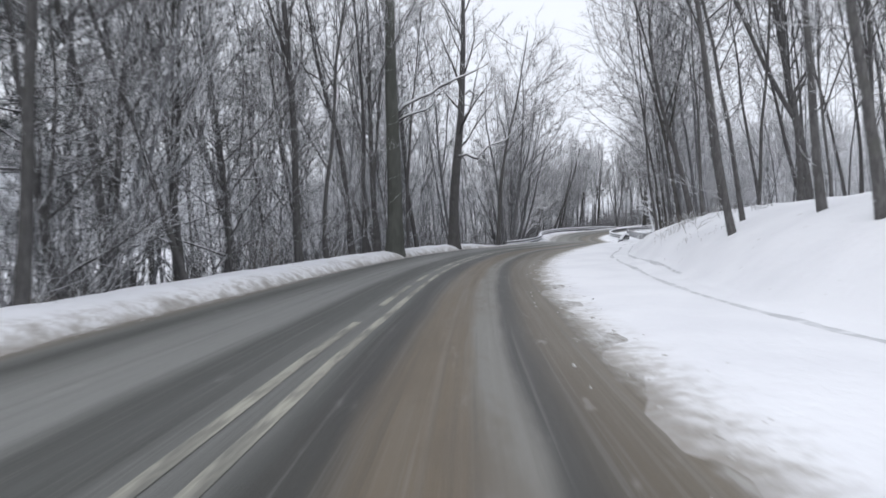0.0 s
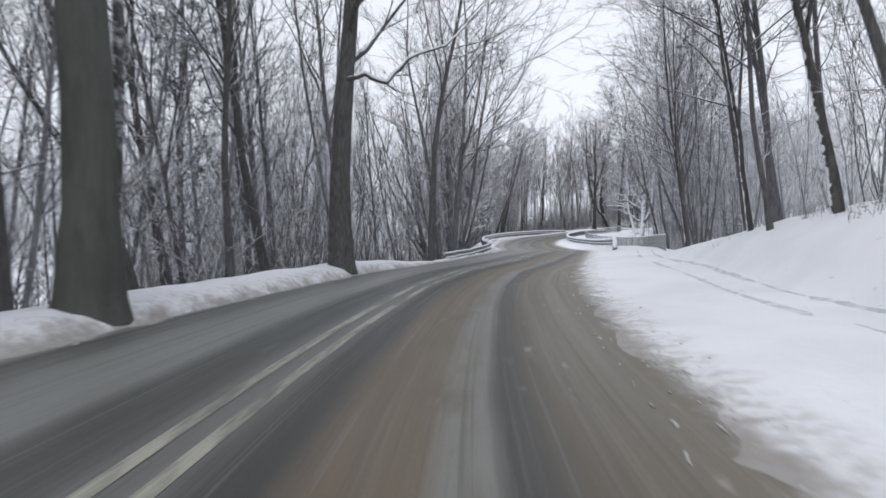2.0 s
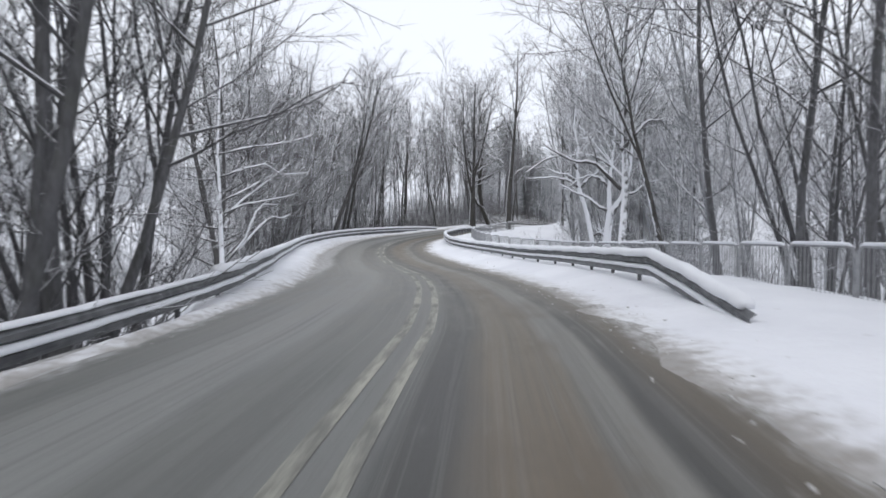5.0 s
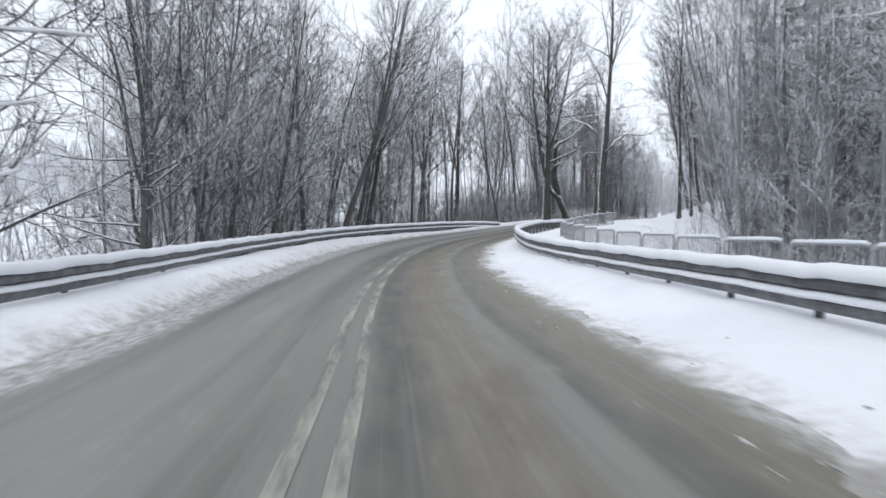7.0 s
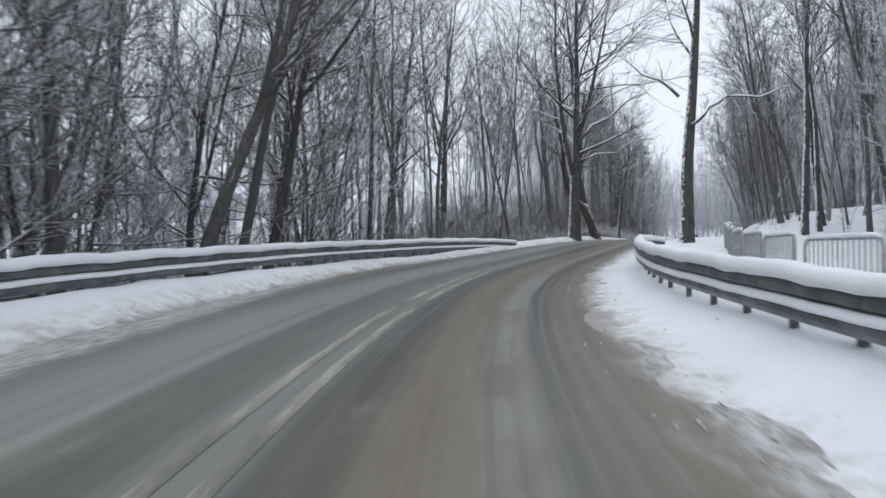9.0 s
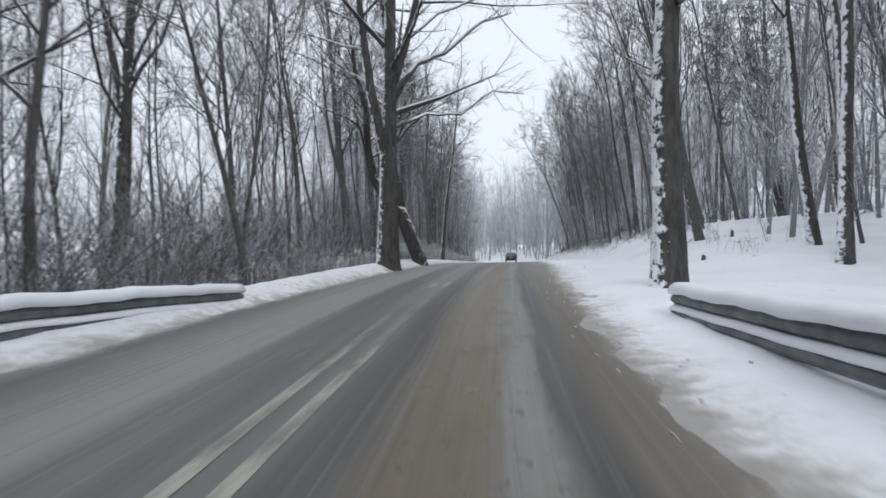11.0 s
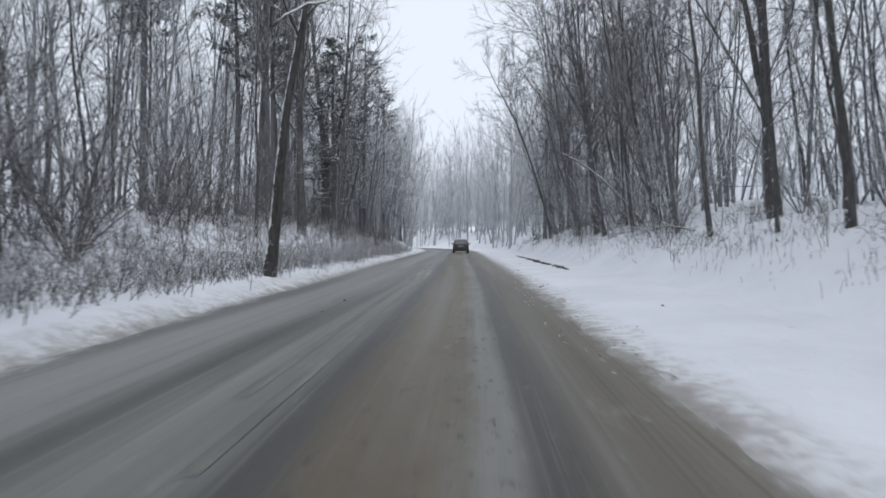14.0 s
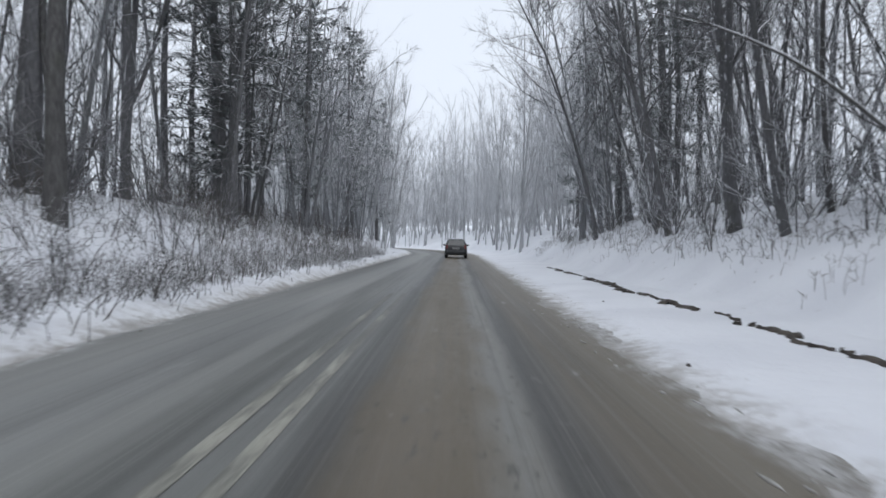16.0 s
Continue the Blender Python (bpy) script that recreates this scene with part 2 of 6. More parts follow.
def make_plain(name, a, b, scale, rough, metal=0.0, spec=0.4, bump=0.2):
    n = Nodes(name)
    f = n.noise(n.obj(), scale, 5, 0.6)
    g = n.noise(n.obj(), scale * 9, 3, 0.6)
    c = n.mix(n.step(f, 0.35, 0.68), a, b)
    n.bump(n.math("ADD", f, g), bump, 0.005)
    return n.done(c, n.math("ADD", n.math("MULTIPLY", g, 0.25), rough - 0.12, True), metal, spec)


M_SNOW = make_snow()
M_GROUND = make_ground_snow()
M_ROAD = make_road()
M_LINE = make_line_paint()
M_BARK = make_bark("grey_brown_bark", (0.078, 0.075, 0.075), (0.155, 0.151, 0.149), 0.50, 1.05)
M_TWIG = make_bark("snowy_twig_bark", (0.115, 0.11, 0.114), (0.19, 0.183, 0.187), 0.30, 1.2, 3.0)
# snowy undergrowth, its base colour also lifted somewhat for haze
M_THICKET = make_bark("snowy_undergrowth", (0.13, 0.13, 0.136), (0.23, 0.228, 0.233), 0.30, 1.1, 2.0)
# far-end twigs: distance haze mixed into the bark colour, some snow on top
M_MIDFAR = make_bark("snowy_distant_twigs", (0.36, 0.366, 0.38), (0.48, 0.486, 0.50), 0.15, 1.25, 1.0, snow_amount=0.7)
M_DIMTWIG = make_bark("grey_twigs_with_little_snow", (0.125, 0.122, 0.126), (0.205, 0.20, 0.205), 0.45, 1.3, 3.0, snow_amount=0.45)
M_BRAMBLE = make_bark("snowy_bramble_canes", (0.105, 0.098, 0.096), (0.20, 0.19, 0.186), 0.32, 1.15, 2.0)
M_SLUSH = make_plain("grey_slush", (0.36, 0.345, 0.32), (0.62, 0.615, 0.61), 6, 0.6, 0, 0.3, 0.4)
M_OLD = make_bark("old_furrowed_bark", (0.040, 0.039, 0.038), (0.12, 0.117, 0.113), 0.40, 0.72, 2.2, clump_scale=4.2, clump_gain=5.0, relief=0.07)
# mid-distance twigs: grey haze worked into the base colour, snow besides
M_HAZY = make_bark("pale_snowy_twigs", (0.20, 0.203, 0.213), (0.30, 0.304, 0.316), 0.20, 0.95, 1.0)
M_MOSSY = make_bark("smooth_mossy_bark", (0.075, 0.079, 0.070), (0.118, 0.121, 0.110), 0.6, 1.35, 1.2)
M_LEANING = make_bark("bark_snowy_on_its_upper_side", (0.045, 0.042, 0.038), (0.10, 0.095, 0.086), 0.26, 1.0, 3.0, clump_scale=8.0, clump_gain=1.2)
# deep-wood twigs: base colour paled to stand for haze, with a snow mask
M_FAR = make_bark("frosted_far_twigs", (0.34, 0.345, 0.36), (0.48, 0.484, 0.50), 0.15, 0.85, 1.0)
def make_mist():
    """Far woods paled by haze in the base colour: faint upright streaks."""
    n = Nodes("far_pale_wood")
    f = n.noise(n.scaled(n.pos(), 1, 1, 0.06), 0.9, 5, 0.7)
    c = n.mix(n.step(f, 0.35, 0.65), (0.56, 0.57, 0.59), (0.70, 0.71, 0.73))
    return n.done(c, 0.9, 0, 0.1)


M_MIST = make_mist()
M_GALV = make_plain("dull_galvanised_steel", (0.12, 0.123, 0.127), (0.22, 0.224, 0.23), 4, 0.5, 0.6, 0.4)
M_FENCE = make_plain("pale_frosted_fence_steel", (0.25, 0.254, 0.262), (0.40, 0.405, 0.415), 5, 0.55, 0.1)
M_NEEDLE = make_bark("snowy_pine_needles", (0.135, 0.148, 0.147), (0.215, 0.228, 0.228), 0.60, 1.5, 2.0)
# needle colour lightened to carry the haze over these conifers
M_PALENEEDLE = make_bark("pale_frosted_needles", (0.36, 0.372, 0.378), (0.46, 0.47, 0.476), 0.8, 1.6, 2.0, snow_amount=0.4)
# paler copy of the grey-brown bark, thin haze mixed into its colour
M_SOFT = make_bark("soft_grey_bark", (0.115, 0.114, 0.118), (0.20, 0.198, 0.204), 0.45, 1.0)
M_SNOWY = make_bark("bark_with_clinging_snow", (0.050, 0.048, 0.046), (0.115, 0.11, 0.105), 0.45, 0.60, 3.0, clump_scale=7.0, clump_gain=1.7, relief=0.05)
M_LADEN = make_bark("snow_laden_bark", (0.07, 0.069, 0.068), (0.14, 0.137, 0.134), -0.05, 0.08, 3.0)
M_PLASTERED = make_bark("bark_plastered_with_snow", (0.07, 0.069, 0.068), (0.14, 0.137, 0.134), -0.35, -0.35, 3.0, clump_scale=4.0, clump_gain=1.6, relief=0.04)
# crushed snow; its grey also stands for the shade in the groove
M_TRACK = make_plain("pressed_grey_snow", (0.52, 0.53, 0.55), (0.76, 0.77, 0.80), 2.5, 0.7, 0, 0.2, 0.5)
M_WEED = make_plain("dry_brown_stems", (0.10, 0.088, 0.078), (0.20, 0.175, 0.15), 4, 0.85, 0, 0.15)
M_EARTH = make_plain("wet_dark_earth", (0.035, 0.030, 0.026), (0.10, 0.085, 0.07), 3, 0.7, 0, 0.3, 0.6)
M_PAINT = make_plain("dark_grey_car_paint", (0.030, 0.032, 0.036), (0.05, 0.052, 0.056), 3, 0.35, 0.2, 0.5, 0.02)
M_GLASS = make_plain("tinted_car_glass", (0.02, 0.022, 0.025), (0.03, 0.033, 0.037), 2, 0.14, 0, 0.6, 0.01)
M_RED = make_plain("red_lamp_plastic", (0.14, 0.03, 0.03), (0.20, 0.045, 0.045), 5, 0.3, 0, 0.5, 0.02)
M_RUBBER = make_plain("black_rubber", (0.018, 0.018, 0.019), (0.035, 0.034, 0.033), 6, 0.8)
M_PLATE = make_plain("dirty_white_plate", (0.45, 0.45, 0.44), (0.6, 0.6, 0.59), 8, 0.5)
M_BARS = make_plain("black_plate_print", (0.03, 0.03, 0.03), (0.05, 0.05, 0.05), 8, 0.6)
M_RIM = make_plain("grey_alloy", (0.25, 0.25, 0.26), (0.35, 0.35, 0.36), 8, 0.4, 0.8)


# ---- the road's axis: its plan and height, with the way s along it and d metres to the right ----
AXIS = [(0.00, 0.00, 0.00), (0.34, 7.49, -0.07), (0.96, 14.97, -0.11), (1.95, 22.40, -0.10), (3.47, 29.74, -0.06), (5.47, 36.97, -0.01), (7.81, 44.09, 0.05),
        (10.42, 51.12, 0.13), (13.03, 58.15, 0.13), (15.10, 65.35, 0.02), (16.55, 72.71, -0.07), (18.15, 80.03, 0.01), (20.21, 87.24, 0.22), (22.89, 94.24, 0.52),
        (26.41, 100.86, 0.83), (30.83, 106.91, 1.18), (35.56, 112.73, 1.57), (40.45, 118.41, 1.91), (45.37, 124.08, 2.16), (50.23, 129.79, 2.30), (55.07, 135.51, 2.36), (59.94, 141.22, 2.39)]
STEP = 7.5


def build_axis():
    pts = [np.array(p) for p in AXIS]
    d0 = pts[0] - pts[1]
    d0[2] = 0.05
    before = [pts[0] + d0 * k for k in range(8, 0, -1)]
    after = []
    p = pts[-1].copy()
    yaw = math.atan2(-(pts[-1] - pts[-3])[0], (pts[-1] - pts[-3])[1])
    for k in range(24):
        if k > 7:
            yaw += 0.055
        p = p + np.array([-math.sin(yaw) * STEP, math.cos(yaw) * STEP, 0.02])
        after.append(p.copy())
    pts = np.array(before + pts + after)
    m = np.gradient(pts, axis=0)
    dense, ss = [], []
    for i in range(len(pts) - 1):
        for k in range(15):
            t = k / 15
            h = (2 * t**3 - 3 * t**2 + 1, t**3 - 2 * t**2 + t, -2 * t**3 + 3 * t**2, t**3 - t**2)
            dense.append(h[0] * pts[i] + h[1] * m[i] + h[2] * pts[i + 1] + h[3] * m[i + 1])
            ss.append((i - 8 + t) * STEP)
    return np.array(ss), np.array(dense)


AS, AP = build_axis()
TAN = np.gradient(AP[:, :2], axis=0)
TAN /= np.linalg.norm(TAN, axis=1)[:, None]
WIDE = np.array([math.cos(radians(-22)), math.sin(radians(-22))])

# centre line, left and right road edge, in d, along s
CS = [-60, 0, 10, 25, 30, 35, 40, 43, 45, 47, 57, 70, 74.6, 79.5, 84.5, 92, 100, 109, 116, 130, 140, 149, 156, 164, 300]
EC = [-1.45, -1.45, -1.46, -1.76, -1.84, -1.92, -1.78, -1.40, -1.18, -0.95, -0.52, -0.44, -0.57, -0.86, -1.1, -1.45, -1.52, -1.5, -1.44, -1.52, -1.56, -1.38, -1.29, -1.3, -1.3]
ES = [-60, 0, 20, 27, 31, 35, 40, 43, 47, 57, 68, 76, 81, 89, 100, 108, 116, 126, 133, 138, 148, 160, 165, 200, 300]
EL = [-4.9, -4.9, -4.85, -4.85, -4.8, -4.72, -4.5, -4.0, -3.55, -3.45, -3.7, -3.9, -4.15, -4.6, -5.1, -5.2, -4.55, -4.2, -4.05, -4.0, -4.1, -4.1, -4.25, -4.3, -4.4]
ER = [1.45, 1.45, 1.6, 1.68, 1.75, 1.78, 1.85, 1.95, 1.98, 2.05, 2.3, 2.42, 2.2, 1.55, 1.3, 1.45, 1.35, 1.45, 1.6, 1.68, 1.75, 1.95, 1.95, 2.05, 2.05]


def centre(s):
    return np.interp(s, CS, EC)


def left_edge(s):
    return np.interp(s, ES, EL)


def right_edge(s):
    return np.interp(s, ES, ER)


def plan(s, d):
    """Where s metres along and d metres to the right lie: x, y."""
    s, d = np.broadcast_arrays(np.asarray(s, float), np.asarray(d, float))
    x, y = np.interp(s, AS, AP[:, 0]), np.interp(s, AS, AP[:, 1])
    tx, ty = np.interp(s, AS, TAN[:, 0]), np.interp(s, AS, TAN[:, 1])
    over0, over1 = np.minimum(s - AS[0], 0), np.maximum(s - AS[-1], 0)
    x, y = x + tx * (over0 + over1), y + ty * (over0 + over1)
    near = np.clip(d, -35, 35)
    far = d - near
    return x + ty * near + WIDE[0] * far, y - tx * near + WIDE[1] * far


def road_z(s):
    return np.interp(s, AS, AP[:, 2])


# banks and hollows beside the road: height by distance, along s
RS = [-60, 0, 32, 40, 47, 54, 60, 75, 95, 112, 122, 131, 139, 145, 160, 175, 190, 300]
R_RISE = [0.72, 0.74, 0.74, 0.66, 0.42, 0.10, -0.35, -0.55, -0.5, -0.3, -0.05, 0.22, 0.38, 0.58, 0.60, 0.62, 0.62, 0.6]
R_TOP = [2.6, 2.6, 2.4, 2.0, 1.2, 0.3, -2.5, -5.0, -4.5, -2.4, -0.3, 0.7, 1.2, 2.0, 2.3, 3.3, 3.7, 3.4]
LS = [-60, 0, 25, 42, 50, 58, 66, 70, 95, 112, 124, 140, 150, 160, 175, 300]
L_RISE = [-0.35, -0.35, -0.30, -0.35, -1.0, -1.0, -0.6, -0.6, -0.55, -0.7, -0.5, -0.25, 0.15, 0.52, 0.62, 0.6]
L_TOP = [-2.0, -2.0, -2.0, -2.4, -4.5, -5.0, -5.4, -5.5, -5.0, -3.5, -1.8, -0.9, 0.7, 2.0, 2.5, 2.5]


def hash_noise(x, y):
    """Smooth lumps of about one metre and of a quarter of it."""
    return (np.sin(x * 1.9 + 1.3 * np.sin(y * 1.1)) * np.sin(y * 1.7 + 1.1 * np.sin(x * 0.7)) * 0.6
            + np.sin(x * 5.3 + y * 2.1) * np.sin(y * 6.1 - x * 1.7) * 0.25 + np.sin(x * 13.1 + y * 7.7) * np.sin(y * 11.3 - x * 9.1) * 0.15)


def ground(s, d):
    """The snow's height at s, d."""
    s, d = np.broadcast_arrays(np.asarray(s, float), np.asarray(d, float))
    le, re = left_edge(s), right_edge(s)
    x, y = plan(s, d)
    lump = hash_noise(x, y)
    out = np.maximum(d - re, le - d)
    snow_l = np.interp(out, [-1.2, -0.4, 0.0, 0.25, 0.6, 2.2], [-0.10, -0.05, 0.0, 0.09, 0.13, 0.15])
    snow_r = np.interp(out, [-1.2, -0.5, 0.0, 0.5, 1.1, 2.2], [-0.10, -0.04, 0.01, 0.045, 0.09, 0.13])
    lift_l = np.interp(s, [0, 20, 40, 46, 50, 58, 64, 70, 100, 112, 125, 300], [0.10, 0.17, 0.20, -0.10, -0.28, -0.22, 0.02, 0.22, 0.22, 0.05, 0.18, 0.08]) * np.where(s < 46, np.interp(out, [0.0, 0.28, 0.7], [0, 0.75, 1]), np.interp(out, [0.2, 0.55, 1.1], [0, 0.7, 1]))
    lift_r = np.interp(s, [54, 64, 112, 120], [0.0, 0.20, 0.20, 0.0]) * np.interp(out, [0.6, 1.6], [0, 1]) * np.interp(d, [5.5, 7.5], [1, 0.3])
    snow = np.where(d < 0, snow_l + lift_l, snow_r + lift_r)
    rough = np.interp(out, [-1.0, 0.0, 0.5, 1.5, 6, 30], [0.01, 0.05, 0.05, 0.035, 0.08, 0.25])
    z = road_z(s) + snow + lump * rough
    wander = 0.12 * np.sin(s * 0.35)
    tracks = np.exp(-((d - 4.6 - wander) / 0.2) ** 2) + 0.6 * np.exp(-((d - 5.35 - wander) / 0.2) ** 2)
    z = z - 0.11 * tracks * (d > re + 1.2) * np.interp(s, [50, 58, 120, 128], [1, 0, 0, 0.6]) * (0.75 + 0.5 * lump)
    rise, top = np.interp(s, RS, R_RISE), np.interp(s, RS, R_TOP)
    start = np.interp(s, [0, 50, 60, 84, 92, 112, 125, 300], [5.0, 5.0, 6.6, 6.9, 6.1, 5.0, 5.2, 5.2])
    u = np.maximum(d - start, 0)
    r = rise * u * np.minimum(1, u / 1.2)
    right = np.where(top >= 0, top * np.tanh(r / np.maximum(top, 0.05)) + np.clip(u - 6, 0, 70) * 0.05, top * np.tanh(r / np.minimum(top, -0.05)))
    rise, top = np.interp(s, LS, L_RISE), np.interp(s, LS, L_TOP)
    u = np.maximum(le - np.interp(s, [20, 42, 48, 58, 64, 70, 90, 105, 115, 125, 140, 150], [1.0, 1.0, 0.3, 0.3, 1.0, 1.6, 1.4, 0.9, 0.55, 0.6, 0.9, 1.3]) - d, 0)
    r = rise * u * np.minimum(1, u / np.interp(s, [44, 48, 58, 64], [1.5, 0.6, 0.6, 1.5]))
    left = np.where(top >= 0, top * np.tanh(r / np.maximum(top, 0.05)) + np.clip(u - 8, 0, 70) * 0.03, top * np.tanh(r / np.minimum(top, -0.05)))
    return z + right + left


def spot(s, d, sink=0.0):
    x, y = plan(s, d)
    return float(x), float(y), float(ground(s, d)) - sink


# ---- mesh helpers ----
def mesh_object(name, verts, faces, material, parent=None, label="", smooth=True, uvs=None):
    me = bpy.data.meshes.new(name)
    me.from_pydata([tuple(v) for v in verts], [], faces)
    if smooth:
        me.polygons.foreach_set("use_smooth", [True] * len(me.polygons))
    if uvs is not None:
        layer = me.uv_layers.new(name="UVMap")
        idx = np.empty(len(me.loops), dtype=np.int32)
        me.loops.foreach_get("vertex_index", idx)
        layer.data.foreach_set("uv", np.asarray(uvs, dtype=np.float32)[idx].ravel())
    me.materials.append(material)
    ob = new(name, me)
    ob.parent = parent
    if label:
        tagged(ob, label)
    return ob


def part(name, bm, material, parent, label="", smooth=False):
    me = bpy.data.meshes.new(name)
    bm.to_mesh(me)
    bm.free()
    if smooth:
        me.polygons.foreach_set("use_smooth", [True] * len(me.polygons))
    me.materials.append(material)
    ob = new(name, me)
    ob.parent = parent
    if label:
        tagged(ob, label)
    return ob


def share(name, mesh, parent, m):
    ob = new(name, mesh)
    ob.parent = parent
    ob.matrix_basis = m
    return ob


def box(bm, x0, x1, y0, y1, z0, z1, bevel=0.0):
    r = bmesh.ops.create_cube(bm, size=1.0, matrix=Matrix.Translation(((x0 + x1) / 2, (y0 + y1) / 2, (z0 + z1) / 2)) @ Matrix.Diagonal((x1 - x0, y1 - y0, z1 - z0, 1)))
    if bevel:
        edges = {e for v in r["verts"] for e in v.link_edges}
        bmesh.ops.bevel(bm, geom=list(edges), offset=bevel, segments=2, affect="EDGES", profile=0.5)


def tubes(lines):
    """Tapered tubes along polylines: (points, radii, sides). Returns verts and faces."""
    verts, faces = [], []
    for pts, radii, sides in lines:
        pts = np.asarray(pts, float)
        tan = np.gradient(pts, axis=0)
        tan /= np.maximum(np.linalg.norm(tan, axis=1), 1e-9)[:, None]
        ref = np.array([0.0, 0.0, 1.0]) if abs(tan[0][2]) < 0.85 else np.array([1.0, 0.0, 0.0])
        a = np.cross(tan, ref)
        a /= np.maximum(np.linalg.norm(a, axis=1), 1e-9)[:, None]
        b = np.cross(tan, a)
        ang = np.arange(sides) * (2 * math.pi / sides)
        base = len(verts)
        n = len(pts)
        tip = radii[-1] <= 0
        rings = n - 1 if tip else n
        for i in range(rings):
            ring = pts[i] + radii[i] * (np.cos(ang)[:, None] * a[i] + np.sin(ang)[:, None] * b[i])
            verts.extend(ring.tolist())
        for i in range(rings - 1):
            o = base + i * sides
            for k in range(sides):
                q = (k + 1) % sides
                faces.append((o + k, o + q, o + sides + q, o + sides + k))
        if tip:
            verts.append(pts[-1].tolist())
            o = base + (rings - 1) * sides
            for k in range(sides):
                faces.append((o + k, o + (k + 1) % sides, base + rings * sides))
    return verts, faces


def sweep(profile, s0, s1, step, offset, lift, closed=True):
    """A profile of (across, up) swept along the road at d = offset(s), z = lift(s)."""
    n = max(2, int(round((s1 - s0) / step)) + 1)
    verts, faces = [], []
    k = len(profile)
    for s in np.linspace(s0, s1, n):
        z = lift(s)
        for a, u in profile:
            x, y = plan(s, offset(s) + a)
            verts.append((float(x), float(y), z + u))
    for i in range(n - 1):
        for j in range(k if closed else k - 1):
            q = (j + 1) % k
            faces.append((i * k + j, (i + 1) * k + j, (i + 1) * k + q, i * k + q))
    if closed:
        faces.append(tuple(range(k)))
        faces.append(tuple(range((n - 1) * k, n * k))[::-1])
    return verts, faces


# ---- ground: one sheet of snow out to the horizon ----
def build_ground():
    rows = np.concatenate([np.arange(-900, -60, 60), np.arange(-60, -4, 3.0), np.arange(-4, 215, 0.4), np.arange(215, 330, 2.0), np.arange(340, 1500, 80)])
    out = np.array([0.0, 0.08, 0.16, 0.25, 0.35, 0.5, 0.7, 0.95, 1.25, 1.6, 2.0, 2.4, 2.7, 2.95, 3.1, 3.25, 3.4, 3.6, 3.8, 4.1, 4.5, 5.0, 5.6, 6.3, 7.1, 8, 9, 10.2, 11.6, 13.5, 16, 19, 23, 28, 35, 50, 80, 140, 260, 500, 1000])
    inner = np.array([-0.08, -0.16, -0.25, -0.4, -0.7])
    S_, D_, U_ = [], [], []
    cols = [("l", o) for o in out[::-1]] + [("l", o) for o in inner] + [("r", o) for o in inner[::-1]] + [("r", o) for o in out]
    for side, o in cols:
        D_.append((left_edge(rows) - o) if side == "l" else (right_edge(rows) + o))
        S_.append(rows)
        U_.append(np.full_like(rows, o))
    S_, D_, U_ = np.array(S_).T, np.array(D_).T, np.array(U_).T
    x, y = plan(S_, D_)
    z = ground(S_, D_)
    verts = np.stack([x, y, z], 2).reshape(-1, 3)
    nr, nc = S_.shape
    i = np.arange(nr - 1)[:, None] * nc + np.arange(nc - 1)[None]
    faces = np.stack([i, i + 1, i + nc + 1, i + nc], 2).reshape(-1, 4).tolist()
    ob = mesh_object("ground", verts, faces, M_GROUND, uvs=np.stack([U_.ravel(), S_.ravel()], 1))
    return tagged(ob, "uneven white snow cover, dirty beside the road", "snow ground", kind="structure")


build_ground()


def build_road():
    rows = np.concatenate([np.arange(-60, 215, 1.0), np.arange(215, 300, 2.5)])
    fr = np.linspace(0, 1, 17)
    S_ = np.repeat(rows[:, None], len(fr), 1)
    le, re = left_edge(rows)[:, None] - 0.45, right_edge(rows)[:, None] + 0.45
    D_ = le + (re - le) * fr
    x, y = plan(S_, D_)
    c = centre(rows)[:, None]
    z = road_z(S_) + 0.02 - 0.012 * np.abs(D_ - c) / 3.0
    verts = np.stack([x, y, z], 2).reshape(-1, 3)
    nr, nc = S_.shape
    i = np.arange(nr - 1)[:, None] * nc + np.arange(nc - 1)[None]
    faces = np.stack([i, i + 1, i + nc + 1, i + nc], 2).reshape(-1, 4).tolist()
    ob = mesh_object("road", verts, faces, M_ROAD, uvs=np.stack([(D_ - c).ravel(), S_.ravel()], 1))
    # how far each point lies in from the snow on either side
    inward = np.stack([(D_ - left_edge(rows)[:, None]).ravel(), (right_edge(rows)[:, None] - D_).ravel()], 1).astype(np.float32)
    idx = np.empty(len(ob.data.loops), dtype=np.int32)
    ob.data.loops.foreach_get("vertex_index", idx)
    ob.data.uv_layers.new(name="Edge").data.foreach_set("uv", inward[idx].ravel())
    return tagged(ob, "wet asphalt road with grey slush and brown sand", "road", kind="structure")


build_road()


def build_lines():
    """Two worn painted lines along the middle; the left one is broken at the start of the stretch."""
    def strip(d0, pieces, label):
        verts, faces, uvs = [], [], []
        for a, b in pieces:
            n = max(2, int((b - a) / 1.0) + 1)
            base = len(verts)
            for s in np.linspace(a, b, n):
                for w in (-0.06, 0.06):
                    x, y = plan(s, centre(s) + d0 + w)
                    verts.append((float(x), float(y), float(road_z(s)) + 0.0245))
                    uvs.append((w, s))
            faces += [(base + 2 * i, base + 2 * i + 1, base + 2 * i + 3, base + 2 * i + 2) for i in range(n - 1)]
        ob = mesh_object("line_marking", verts, faces, M_LINE, uvs=uvs, smooth=False)
        tagged(ob, label, "road marking", kind="structure")
    strip(0.15, [(-60, 126), (142, 172)], "worn white solid line along the road's middle")
    strip(-0.15, [(-20, 8.6), (10.6, 14.6), (15.6, 18.4), (20.0, 125), (143.5, 172)], "worn white broken line beside the solid one")


build_lines()


